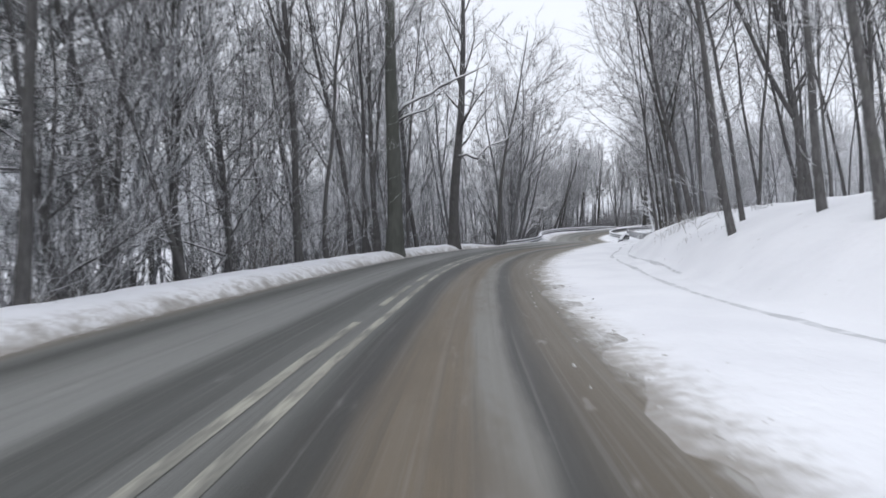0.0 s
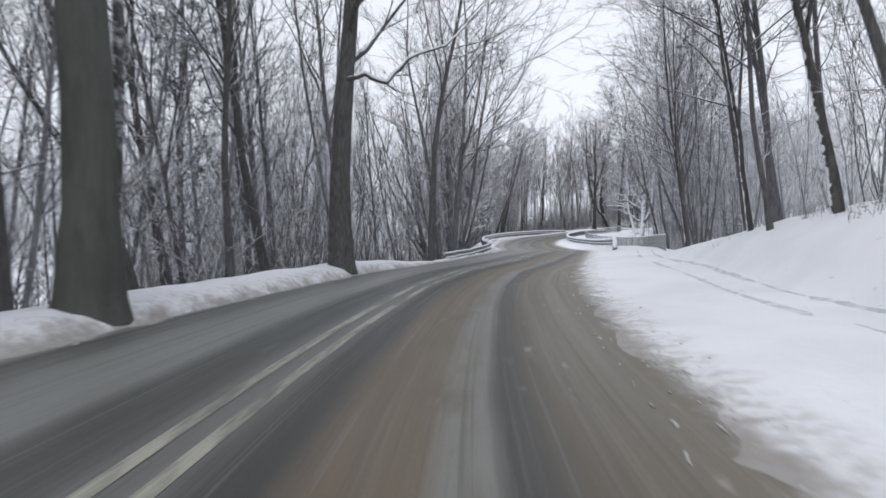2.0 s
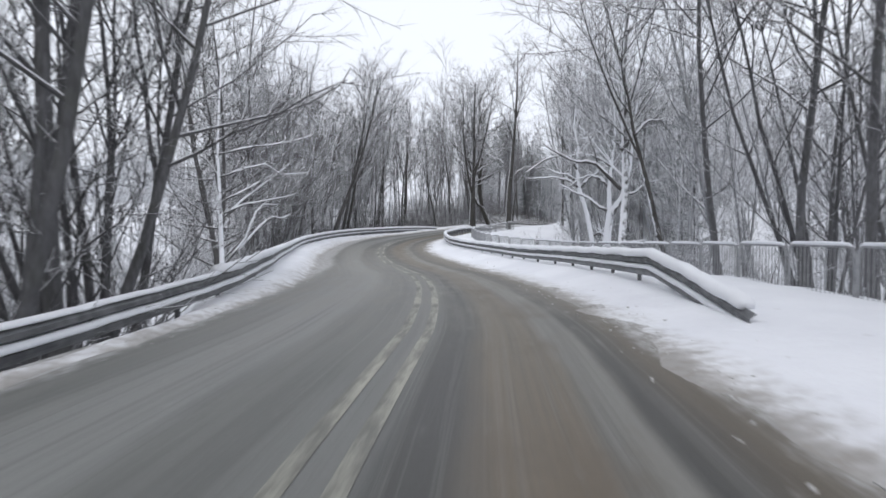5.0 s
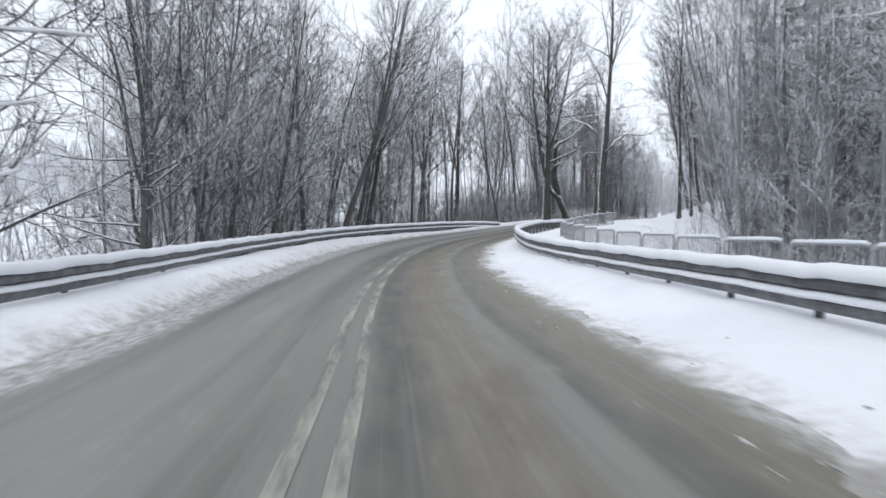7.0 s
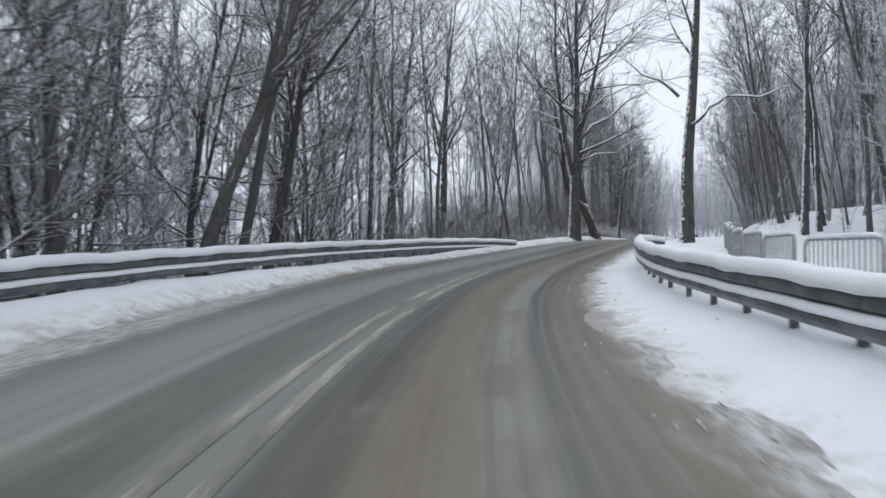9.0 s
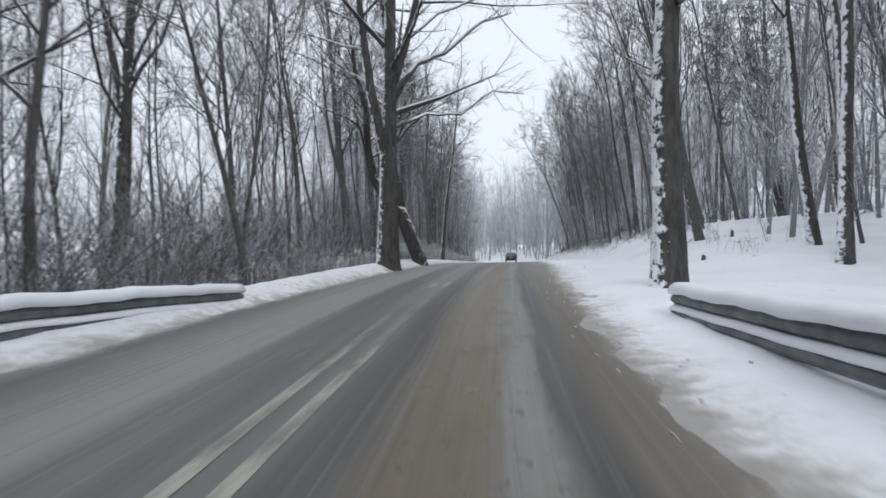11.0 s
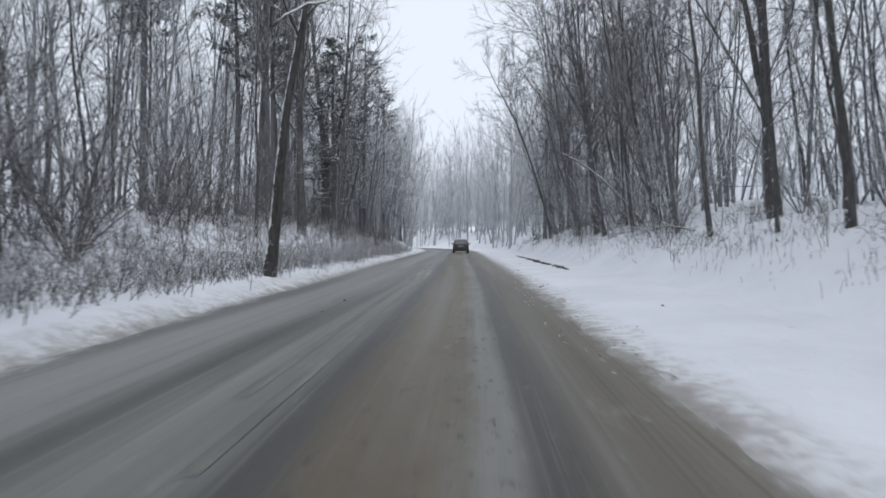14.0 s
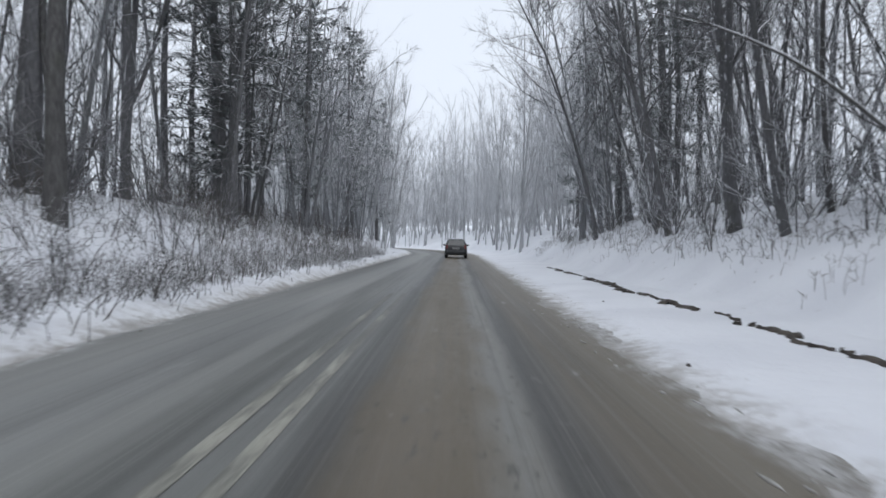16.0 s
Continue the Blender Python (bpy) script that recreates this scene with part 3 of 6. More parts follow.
# ---- trees ----
class Grower:
    """Grows a bare tree as polylines by level: 0 trunk, 1 limbs, 2 branches, 3 twigs."""

    def __init__(self, seed):
        self.r = random.Random(seed)
        self.fine = 3
        self.lines = {0: [], 1: [], 2: [], 3: []}

    def bough(self, start, way, length, r0, r1, level, segs, wander, lift, sides):
        p, v = np.array(start, float), np.array(way, float)
        v /= np.linalg.norm(v)
        pts, dirs = [p.copy()], [v.copy()]
        for _ in range(segs):
            v = v + np.array([self.r.gauss(0, wander), self.r.gauss(0, wander), self.r.gauss(0, wander * 0.6) + lift])
            v /= np.linalg.norm(v)
            p = p + v * length / segs
            pts.append(p.copy())
            dirs.append(v.copy())
        rad = [r0 + (r1 - r0) * (i / segs) ** 0.85 for i in range(segs + 1)]
        self.lines[level].append((pts, rad, sides))
        return pts, dirs, rad

    def side_way(self, v, angle, turn):
        ref = np.array([0, 0, 1.0]) if abs(v[2]) < 0.9 else np.array([1.0, 0, 0])
        a = np.cross(v, ref)
        a /= np.linalg.norm(a)
        b = np.cross(v, a)
        return v * math.cos(angle) + (a * math.cos(turn) + b * math.sin(turn)) * math.sin(angle)

    def twigs(self, pts, dirs, rad, count, length, lift=0.10):
        for k in range(count):
            f = self.r.uniform(0.12, 1.0) * (len(pts) - 1)
            i = min(int(f), len(pts) - 2)
            p = pts[i] + (pts[i + 1] - pts[i]) * (f - i)
            w = self.side_way(dirs[i], self.r.uniform(0.35, 1.05), self.r.uniform(0, 6.28))
            w[2] += lift
            self.lines[3].append(([p, p + w * length * self.r.uniform(0.5, 1.25)], [max(0.007, min(0.012, rad[i] * 0.7)), 0.0], 3))

    def branches(self, pts, dirs, rad, count, length, twig_n, twig_len, lift=0.06, lo=0.2):
        for k in range(count):
            f = (lo + (1 - lo) * (k + self.r.random()) / count) * (len(pts) - 1)
            i = min(int(f), len(pts) - 2)
            p = pts[i] + (pts[i + 1] - pts[i]) * (f - i)
            w = self.side_way(dirs[i], self.r.uniform(0.45, 1.0), self.r.uniform(0, 6.28))
            ln = length * self.r.uniform(0.6, 1.25) * (1.15 - 0.5 * k / count)
            r0 = max(0.012, min(0.035, rad[i] * 0.55))
            q = self.bough(p, w, ln, r0, 0.006, 2, self.fine, 0.14, lift, 3)
            self.twigs(*q, twig_n, twig_len)
        self.twigs(pts, dirs, rad, twig_n, twig_len)


def forest_tree_lines(seed, height=17.0, radius=0.14, lean=(0, 0), limb_from=0.35, limbs=14, limb_len=0.26, wide=0.6, branch_n=5, twig_n=7, fork=0, trunk_sides=8, wander=0.035, low_twigs=9):
    g = Grower(seed)
    g.fine = 2 if trunk_sides == 8 else 3
    way = (lean[0], lean[1], 1.0)
    pts, dirs, rad = g.bough((0, 0, -0.25), way, height, radius, radius * 0.14, 0, 14, wander, 0.02, trunk_sides)
    rad = [r * 1.0 for r in rad]
    if radius > 0.18:
        foot = [(0.10, 1.26), (0.22, 1.14), (0.42, 1.06), (0.70, 1.02)]
        p_, r_, n_ = g.lines[0].pop()
        r_ = [r_[0] * 1.35] + [r * g.r.uniform(0.95, 1.06) for r in r_[1:]]
        p_, r_ = [p_[0]] + [p_[0] + (p_[1] - p_[0]) * t for t, _ in foot] + p_[1:], [r_[0]] + [radius * k for _, k in foot] + r_[1:]
        g.lines[0].append((p_, r_, n_))
    else:
        flare = g.lines[0][-1][1]
        flare[0] *= 1.22
        flare[1] *= 1.06
    stems = [(pts, dirs, rad, 1.0)]
    for k in range(fork):
        i = g.r.randint(3, 6)
        w = g.side_way(dirs[i], g.r.uniform(0.3, 0.55), g.r.uniform(0, 6.28))
        q = g.bough(pts[i], w, height * (1 - i / 14) * 0.95, rad[i] * 0.72, rad[i] * 0.1, 0, 10, wander * 1.4, 0.10, trunk_sides)
        stems.append((*q, 0.8))
    for pts, dirs, rad, k_ in stems:
        n = max(3, int(limbs * k_))
        for k in range(n):
            f = (limb_from + (0.98 - limb_from) * (k + g.r.random() * 0.8) / n) * (len(pts) - 1)
            i = min(int(f), len(pts) - 2)
            p = pts[i] + (pts[i + 1] - pts[i]) * (f - i)
            w = g.side_way(dirs[i], g.r.uniform(wide * 0.7, wide * 1.4), g.r.uniform(0, 6.28))
            ln = height * limb_len * g.r.uniform(0.6, 1.15) * (1.1 - 0.65 * k / n)
            r0 = max(0.018, rad[i] * 0.45)
            q = g.bough(p, w, ln, r0, 0.010, 1, 5, 0.12, 0.07, 4)
            g.branches(*q, branch_n, ln * 0.42, twig_n, 0.75)
        for k in range(low_twigs):
            i = g.r.randint(1, len(pts) - 4)
            w = g.side_way(dirs[i], g.r.uniform(0.9, 1.5), g.r.uniform(0, 6.28))
            q = g.bough(pts[i], w, g.r.uniform(0.8, 2.9), 0.016, 0.006, 2, 4, 0.16, 0.03, 3)
            g.twigs(*q, 9, 0.6)
    return g.lines


def make_tree(name, lines, bark, twig, label, category="tree"):
    root = new(name)
    tagged(root, label, category)
    v, f = tubes(lines[0] + lines[1])
    mesh_object("trunk", v, f, bark, root)
    if lines[2] or lines[3]:
        v, f = tubes(lines[2] + lines[3])
        mesh_object("crown", v, f, twig, root, "fine bare twigs dusted with snow")
    return root


TREE_KINDS = []
for k in range(10):
    TREE_KINDS.append(forest_tree_lines(100 + k, height=13.5 + (k % 4) * 2.0, radius=(0.055, 0.11, 0.075, 0.15, 0.065, 0.09, 0.13, 0.06, 0.10, 0.18)[k], lean=(0.05 * math.sin(k * 2.1), 0.05 * math.cos(k * 1.7)),
                                        limb_from=0.22 + 0.06 * (k % 3), limbs=14 + k % 4, limb_len=0.22 + 0.02 * (k % 4), wide=0.46 + 0.10 * (k % 3), fork=1 if k % 3 == 0 else 0, low_twigs=8 + k % 5))

CLUMP_KINDS = []
for k in range(3):
    g = Grower(400 + k)
    for j in range(5 + k):
        a = j * 6.28 / (5 + k) + g.r.uniform(-0.4, 0.4)
        lean_k = g.r.uniform(0.08, 0.32)
        q = g.bough((0.3 * math.cos(a), 0.3 * math.sin(a), -0.3), (lean_k * math.cos(a), lean_k * math.sin(a), 1), g.r.uniform(9, 14), g.r.uniform(0.06, 0.11), 0.014, 0, 10, 0.045, 0.01, 6)
        for m_ in range(9):
            i = g.r.randint(2, 9)
            w = g.side_way(q[1][i], g.r.uniform(0.4, 0.9), g.r.uniform(0, 6.28))
            q2 = g.bough(q[0][i], w, g.r.uniform(1.5, 3.6), 0.028, 0.008, 1, 5, 0.12, 0.06, 4)
            g.branches(*q2, 5, 1.2, 7, 0.65)
    CLUMP_KINDS.append(g.lines)

SAPLING_KINDS = []
for k in range(4):
    g = Grower(300 + k)
    for j in range(4 + k):
        a = g.r.uniform(0, 6.28)
        q = g.bough((0.15 * math.cos(a), 0.15 * math.sin(a), -0.1), (0.22 * math.cos(a), 0.22 * math.sin(a), 1), g.r.uniform(2.2, 5.0), 0.022, 0.005, 0, 6, 0.07, 0.03, 4)
        g.branches(*q, 6, 0.8, 4, 0.4, lo=0.25)
    SAPLING_KINDS.append(g.lines)

# single trees that can be told apart: s, d, height, radius, lean along x and y, limbs from, seed, forks, material, label
BIG_TREES = [
    (28.05, -5.40, 22, 0.41, -0.03, 0.0, 0.55, 1, 0, 4, "thick smooth grey trunk of a tall bare tree"),
    (28.9, -5.75, 15, 0.12, 0.0, 0.0, 0.45, 2, 0, 5, "pale birch with snow caught on its bark"),
    (37.75, -5.05, 20, 0.36, -0.03, 0.0, 0.28, 3, 0, 0, "old dark tree with crooked snowy side limbs"),
    (48.4, -4.88, 18, 0.19, -0.02, 0.0, 0.45, 4, 0, 0, "straight dark bare tree beside the guard rail"),
    (53.2, -5.6, 17, 0.16, 0.02, 0.0, 0.35, 5, 0, 0, "bare tree behind the guard rail"),
    (55.1, -5.7, 18, 0.20, 0.10, 0.0, 0.35, 6, 1, 0, "forked bare tree behind the guard rail"),
    (57.0, -5.8, 16, 0.13, 0.20, 0.0, 0.3, 7, 0, 0, "slender leaning tree behind the guard rail"),
    (18.0, 6.75, 16, 0.105, -0.20, 0.0, 0.35, 8, 0, 0, "dark tree leaning out from the snowy bank"),
    (15.4, 7.9, 17, 0.105, -0.10, 0.0, 0.35, 9, 0, 0, "bare tree high on the snowy bank"),
    (12.0, 7.4, 17, 0.112, -0.12, 0.0, 0.35, 10, 0, 0, "bare brown-barked tree on the snowy bank"),
    (19.6, 7.5, 15, 0.075, -0.12, 0.0, 0.3, 11, 0, 0, "thin bare tree on the bank"),
    (34.2, 8.4, 17, 0.143, -0.16, 0.0, 0.3, 12, 1, 0, "forked dark tree on top of the bank"),
    (36.9, 8.0, 16, 0.143, -0.10, 0.0, 0.22, 13, 2, 1, "crooked many-stemmed tree with snow in its forks"),
    (38.4, 6.9, 15, 0.083, -0.16, 0.0, 0.3, 14, 0, 0, "thin leaning tree on the bank"),
    (41.5, 7.2, 15, 0.090, -0.14, 0.0, 0.3, 15, 0, 1, "snow-flecked leaning tree on the bank"),
    (45.0, 8.0, 15, 0.120, -0.14, 0.0, 0.3, 16, 1, 0, "dark forked tree where the bank runs out"),
    (57.6, 7.6, 16, 0.15, -0.06, 0.0, 0.3, 17, 1, 1, "snow-streaked tree beside the footpath railing"),
    (59.0, 7.9, 15, 0.12, -0.14, 0.0, 0.3, 18, 1, 0, "bare tree behind the footpath railing"),
    (61.5, 8.3, 15, 0.12, -0.20, 0.0, 0.3, 19, 1, 0, "bare tree behind the footpath railing"),
    (64.0, 8.6, 15, 0.12, -0.12, 0.0, 0.3, 20, 1, 0, "bare many-limbed tree behind the railing"),
    (8.5, -6.5, 16, 0.10, 0.0, 0.0, 0.3, 21, 0, 0, "thin bare tree at the wood's edge"),
    (26.1, -6.7, 16, 0.15, -0.15, 0.0, 0.4, 22, 0, 0, "leaning bare tree at the wood's edge"),
    (28.4, -7.0, 16, 0.13, -0.1, 0.0, 0.4, 23, 0, 0, "bare tree at the wood's edge"),
    (23.8, -6.9, 16, 0.10, -0.1, 0.0, 0.4, 24, 0, 0, "thin bare tree at the wood's edge"),
    (122.3, 3.30, 21, 0.34, 0.075, -0.05, 0.42, 25, 0, 1, "thick old roadside tree with snow stuck to its bark"),
    (132.3, -4.40, 19, 0.42, 0.0, 0.0, 0.30, 26, 3, 2, "massive old roadside tree with spreading limbs"),
    (154.85, -4.95, 13, 0.17, 0.10, -0.05, 0.45, 28, 0, 1, "slim young tree standing alone by the road"),
    (148.0, -10.0, 18, 0.32, -0.03, 0.0, 0.35, 29, 1, 0, "stout bare tree behind the roadside"),
    (150.5, -9.0, 18, 0.25, 0.0, 0.0, 0.35, 30, 1, 0, "dark bare tree behind the roadside"),
    (122.5, -13.5, 18, 0.30, 0.05, 0.0, 0.35, 31, 1, 0, "dark bare tree below the road"),
    (128.5, -12.6, 18, 0.32, -0.02, 0.0, 0.35, 32, 1, 0, "dark forked tree below the road"),
    (136.0, -12.0, 17, 0.18, 0.0, 0.0, 0.35, 33, 0, 0, "bare tree below the road"),
    (142.0, -11.0, 17, 0.18, 0.0, 0.0, 0.35, 34, 0, 0, "bare tree below the road"),
    (124.6, -6.3, 11, 0.10, -0.08, 0.0, 0.3, 35, 0, 0, "thin tree at the guard rail's end"),
    (131.0, 9.9, 18, 0.20, -0.05, 0.0, 0.4, 36, 0, 1, "tall bare tree with snow on its bark"),
    (128.0, 9.4, 18, 0.16, 0.0, 0.0, 0.4, 37, 0, 1, "tall bare tree with snow on its bark"),
    (126.5, 8.6, 18, 0.20, 0.03, 0.0, 0.4, 38, 0, 1, "bare tree beyond the railing"),
    (138.0, 8.4, 17, 0.20, -0.22, 0.1, 0.35, 39, 1, 0, "leaning dark tree on the bank"),
    (143.4, 10.0, 17, 0.19, -0.12, 0.06, 0.35, 40, 1, 0, "leaning bare tree on the bank"),
    (140.5, 9.0, 16, 0.12, -0.15, 0.08, 0.35, 41, 0, 0, "thin leaning tree on the bank"),
    (161.6, 7.9, 13, 0.09, -0.16, 0.08, 0.3, 42, 0, 0, "thin leaning tree on the bank"),
    (158.5, 9.8, 17, 0.21, -0.12, 0.06, 0.35, 43, 1, 0, "leaning bare tree on the bank"),
    (181.8, -9.2, 18, 0.33, 0.0, 0.0, 0.35, 44, 1, 0, "stout dark tree on the roadside bank"),
    (173.2, -11.0, 18, 0.36, 0.02, 0.0, 0.4, 45, 0, 0, "stout dark tree on the roadside bank"),
    (169.6, -9.6, 17, 0.16, 0.02, 0.0, 0.35, 46, 1, 0, "dark bare tree on the bank"),
    (190.4, 11.2, 18, 0.32, -0.06, 0.03, 0.35, 47, 0, 0, "stout leaning tree on the bank"),
    (100.0, -8.6, 16, 0.17, 0.0, 0.0, 0.3, 48, 0, 0, "dark bare tree beyond the guard rail"),
    (103.3, -8.7, 17, 0.22, 0.26, 0.0, 0.35, 49, 1, 0, "leaning dark tree beyond the guard rail"),
    (104.6, -8.3, 17, 0.17, 0.22, 0.0, 0.35, 50, 0, 0, "leaning dark tree beyond the guard rail"),
    (106.5, -8.9, 17, 0.20, 0.16, 0.0, 0.35, 51, 1, 1, "leaning snowy tree beyond the guard rail"),
    (113.0, -8.8, 16, 0.14, 0.05, 0.0, 0.35, 52, 0, 0, "bare tree beyond the guard rail"),
    (116.0, -9.3, 16, 0.14, 0.05, 0.0, 0.35, 53, 0, 0, "bare tree beyond the guard rail"),
    (121.0, -9.2, 16, 0.15, 0.0, 0.0, 0.35, 54, 0, 0, "bare tree beyond the guard rail"),
    (71.4, 7.35, 14, 0.17, 0.03, 0.0, 0.25, 55, 1, 3, "dark tree thick with snow-laden branches"),
    (60.6, -6.4, 15, 0.12, 0.24, 0.0, 0.3, 60, 0, 0, "slender tree leaning over the guard rail"),
    (63.4, -7.0, 15, 0.11, 0.28, 0.0, 0.3, 61, 1, 0, "slender forked tree leaning over the guard rail"),
    (67.0, 8.4, 15, 0.11, -0.26, 0.0, 0.3, 62, 0, 0, "bare tree leaning over the footpath"),
    (70.5, 9.0, 15, 0.12, -0.22, 0.0, 0.3, 63, 1, 1, "forked bare tree leaning over the footpath"),
    (148.0, -23.0, 15, 0.15, 0.02, 0.0, 0.35, 65, 0, 0, "bare tree with a ball of mistletoe"),
    (172.0, 7.7, 15, 0.11, -0.18, 0.14, 0.3, 66, 1, 0, "bare tree leaning out over the road"),
    (180.5, 7.9, 15, 0.12, -0.16, 0.13, 0.3, 67, 0, 0, "bare tree leaning out over the road"),
    (191.0, 7.6, 16, 0.12, -0.17, 0.14, 0.3, 68, 1, 0, "forked bare tree leaning out over the road"),
]


def build_big_trees():
    for s, d, h, r, lx, ly, lf, seed, fork, snowy, label in BIG_TREES:
        spread = snowy == 2
        wide = (s < 71 or seed >= 66) and seed not in (1, 2, 3)
        lines = forest_tree_lines(seed, h, r, (lx, ly), lf, 22 if spread else 18 if wide else 15, 0.42 if spread else 0.37 if wide else 0.30, 0.95 if spread else 0.88 if wide else 0.72, 9 if spread else 7, 9, fork, 14, 0.045 if wide else 0.028, 9 if wide else 5)
        bark = M_MOSSY if snowy == 4 else M_LADEN if snowy == 5 else M_SOFT if (s > 160 or 50 < s < 75) and not snowy else M_LADEN if snowy == 3 else M_SNOWY if snowy else M_OLD if r > 0.28 and 100 < s < 145 else M_BARK
        t = make_tree("tree", lines, bark, M_LADEN if snowy == 3 else M_DIMTWIG if s > 122 else M_TWIG, label)
        t.matrix_basis = pose(*spot(s, d))
        BIG_BY_SEED[seed] = t


BIG_BY_SEED = {}
build_big_trees()


def build_leaning_tree(s, d, turn):
    """A stout trunk that leans away from the road and parts into two heavy stems."""
    g = Grower(27)
    c, q = math.cos(radians(turn)), math.sin(radians(turn))

    def stem(points, radii, sides):
        pts = [np.array([c * a, q * a, u]) for a, u in points]
        dense, rad = [], []
        for k in range(len(pts) - 1):
            for t in (0, 0.25, 0.5, 0.75):
                dense.append(pts[k] + (pts[k + 1] - pts[k]) * t + np.array([g.r.gauss(0, 0.015), g.r.gauss(0, 0.015), 0]))
                rad.append(radii[k] + (radii[k + 1] - radii[k]) * t)
        dense.append(pts[-1])
        rad.append(radii[-1])
        dirs = [dense[min(i + 1, len(dense) - 1)] - dense[max(i - 1, 0)] for i in range(len(dense))]
        g.lines[0].append((dense, rad, sides))
        return dense, [w / np.linalg.norm(w) for w in dirs], rad

    def crown(pts, dirs, rad, count, first):
        for k in range(count):
            i = int(first + (len(pts) - 2 - first) * (k + g.r.random()) / count)
            w = g.side_way(dirs[i], g.r.uniform(0.6, 1.15), g.r.uniform(0, 6.28))
            ln = g.r.uniform(2.0, 4.2)
            b = g.bough(pts[i], w, ln, max(0.03, rad[i] * 0.4), 0.010, 1, 6, 0.17, 0.05, 5)
            g.branches(*b, 7, ln * 0.42, 8, 0.7)
    stem([(0.05, -0.3), (0.0, 0.2), (-0.50, 1.55), (-0.95, 2.6), (-1.3, 3.0)], [0.42, 0.36, 0.33, 0.33, 0.24], 14)
    left = stem([(-0.95, 2.5), (-1.65, 3.2), (-2.15, 4.2), (-2.4, 5.4), (-2.5, 7.5), (-3.0, 9.5), (-3.3, 12)], [0.27, 0.25, 0.22, 0.19, 0.14, 0.09, 0.02], 12)
    right = stem([(-0.85, 2.4), (-1.05, 3.4), (-1.3, 4.8), (-1.25, 6.5), (-1.0, 9.0), (-0.6, 12.5)], [0.28, 0.29, 0.26, 0.20, 0.12, 0.02], 12)
    crown(*left, 13, 11)
    crown(*right, 14, 8)
    t = make_tree("tree", g.lines, M_LEANING, M_TWIG, "stout leaning roadside tree parting into two stems")
    t.matrix_basis = pose(*spot(s, d))


build_leaning_tree(139.0, -4.25, -39)


def build_crooked_tree(s, d, turn, seed, stems, limbs, label):
    """A crooked tree with thick snow on every limb. Stems and limbs are (sideways, up) points with their first and last radius."""
    g = Grower(seed)
    c, q = math.cos(radians(turn)), math.sin(radians(turn))

    def line(points, r0, r1, level, sides):
        pts, off = [], 0.0
        for k in range(len(points) - 1):
            (a0, u0), (a1, u1) = points[k], points[k + 1]
            for t in (0, 0.33, 0.67):
                off += g.r.gauss(0, 0.03) if level else g.r.gauss(0, 0.012)
                a, u = a0 + (a1 - a0) * t, u0 + (u1 - u0) * t + g.r.gauss(0, 0.012)
                pts.append(np.array([c * a - q * off, q * a + c * off, u]))
        a, u = points[-1]
        pts.append(np.array([c * a - q * off, q * a + c * off, u]))
        n = len(pts) - 1
        rad = [r0 + (r1 - r0) * i / n for i in range(n + 1)]
        dirs = [pts[min(i + 1, n)] - pts[max(i - 1, 0)] for i in range(n + 1)]
        if level == 0:
            g.lines[0].append((pts, rad, sides))
        return pts, [w / np.linalg.norm(w) for w in dirs], rad

    for points, r0, r1 in stems:
        got = line(points, r0, r1, 0, 10)
        if points[-1][1] > 5:
            g.branches(*got, 12, 1.7, 5, 0.5, lo=0.4)
    shaped = [line(points, r0, r1, 1, 6) for points, r0, r1 in limbs]
    for got in shaped:
        g.branches(*got, 6, 0.75, 4, 0.3, lo=0.3)
    t = make_tree("tree", g.lines, M_PLASTERED, M_LADEN, label)
    t.matrix_basis = pose(*spot(s, d))
    for pts, dirs, rad in shaped:
        v, f = tubes([(pts, rad, 8)])
        limb = mesh_object("limb", v, f, M_BARK, t, "crooked dark side limb")
        up = [w + np.array([0, 0, r * 0.75 + 0.006]) for w, r in zip(pts, rad)]
        v, f = tubes([(up[1:], [0.012] + [r * g.r.uniform(0.95, 1.3) + 0.012 for r in rad[2:]], 6)])
        mesh_object("snow_cap", v, f, M_SNOW, limb, "snow lying along the limb")


build_crooked_tree(75.2, 7.7, -46.5, 91, [
    ([(0, -0.5), (0.0, 0.5), (0.03, 1.25), (-0.13, 2.1), (-0.33, 2.9), (-0.55, 3.55)], 0.115, 0.08),
    ([(-0.55, 3.5), (-0.65, 4.3), (-0.6, 5.2), (-0.8, 6.2), (-0.6, 8.5)], 0.075, 0.015)], [
    ([(-0.55, 3.55), (-1.1, 3.9), (-1.7, 4.02), (-2.6, 4.0)], 0.055, 0.015),
    ([(-0.6, 3.75), (-1.0, 4.1), (-1.5, 4.2), (-1.95, 4.4)], 0.05, 0.015),
    ([(-0.63, 4.3), (-0.9, 4.8), (-1.4, 4.95), (-2.1, 4.8), (-2.9, 4.3)], 0.05, 0.014),
    ([(-0.5, 3.5), (-0.2, 3.9), (0.3, 4.2), (0.9, 4.6)], 0.045, 0.014),
    ([(0.05, 1.45), (0.4, 1.65), (0.85, 1.95)], 0.045, 0.02)], "crooked slim tree with thick snow on every branch")
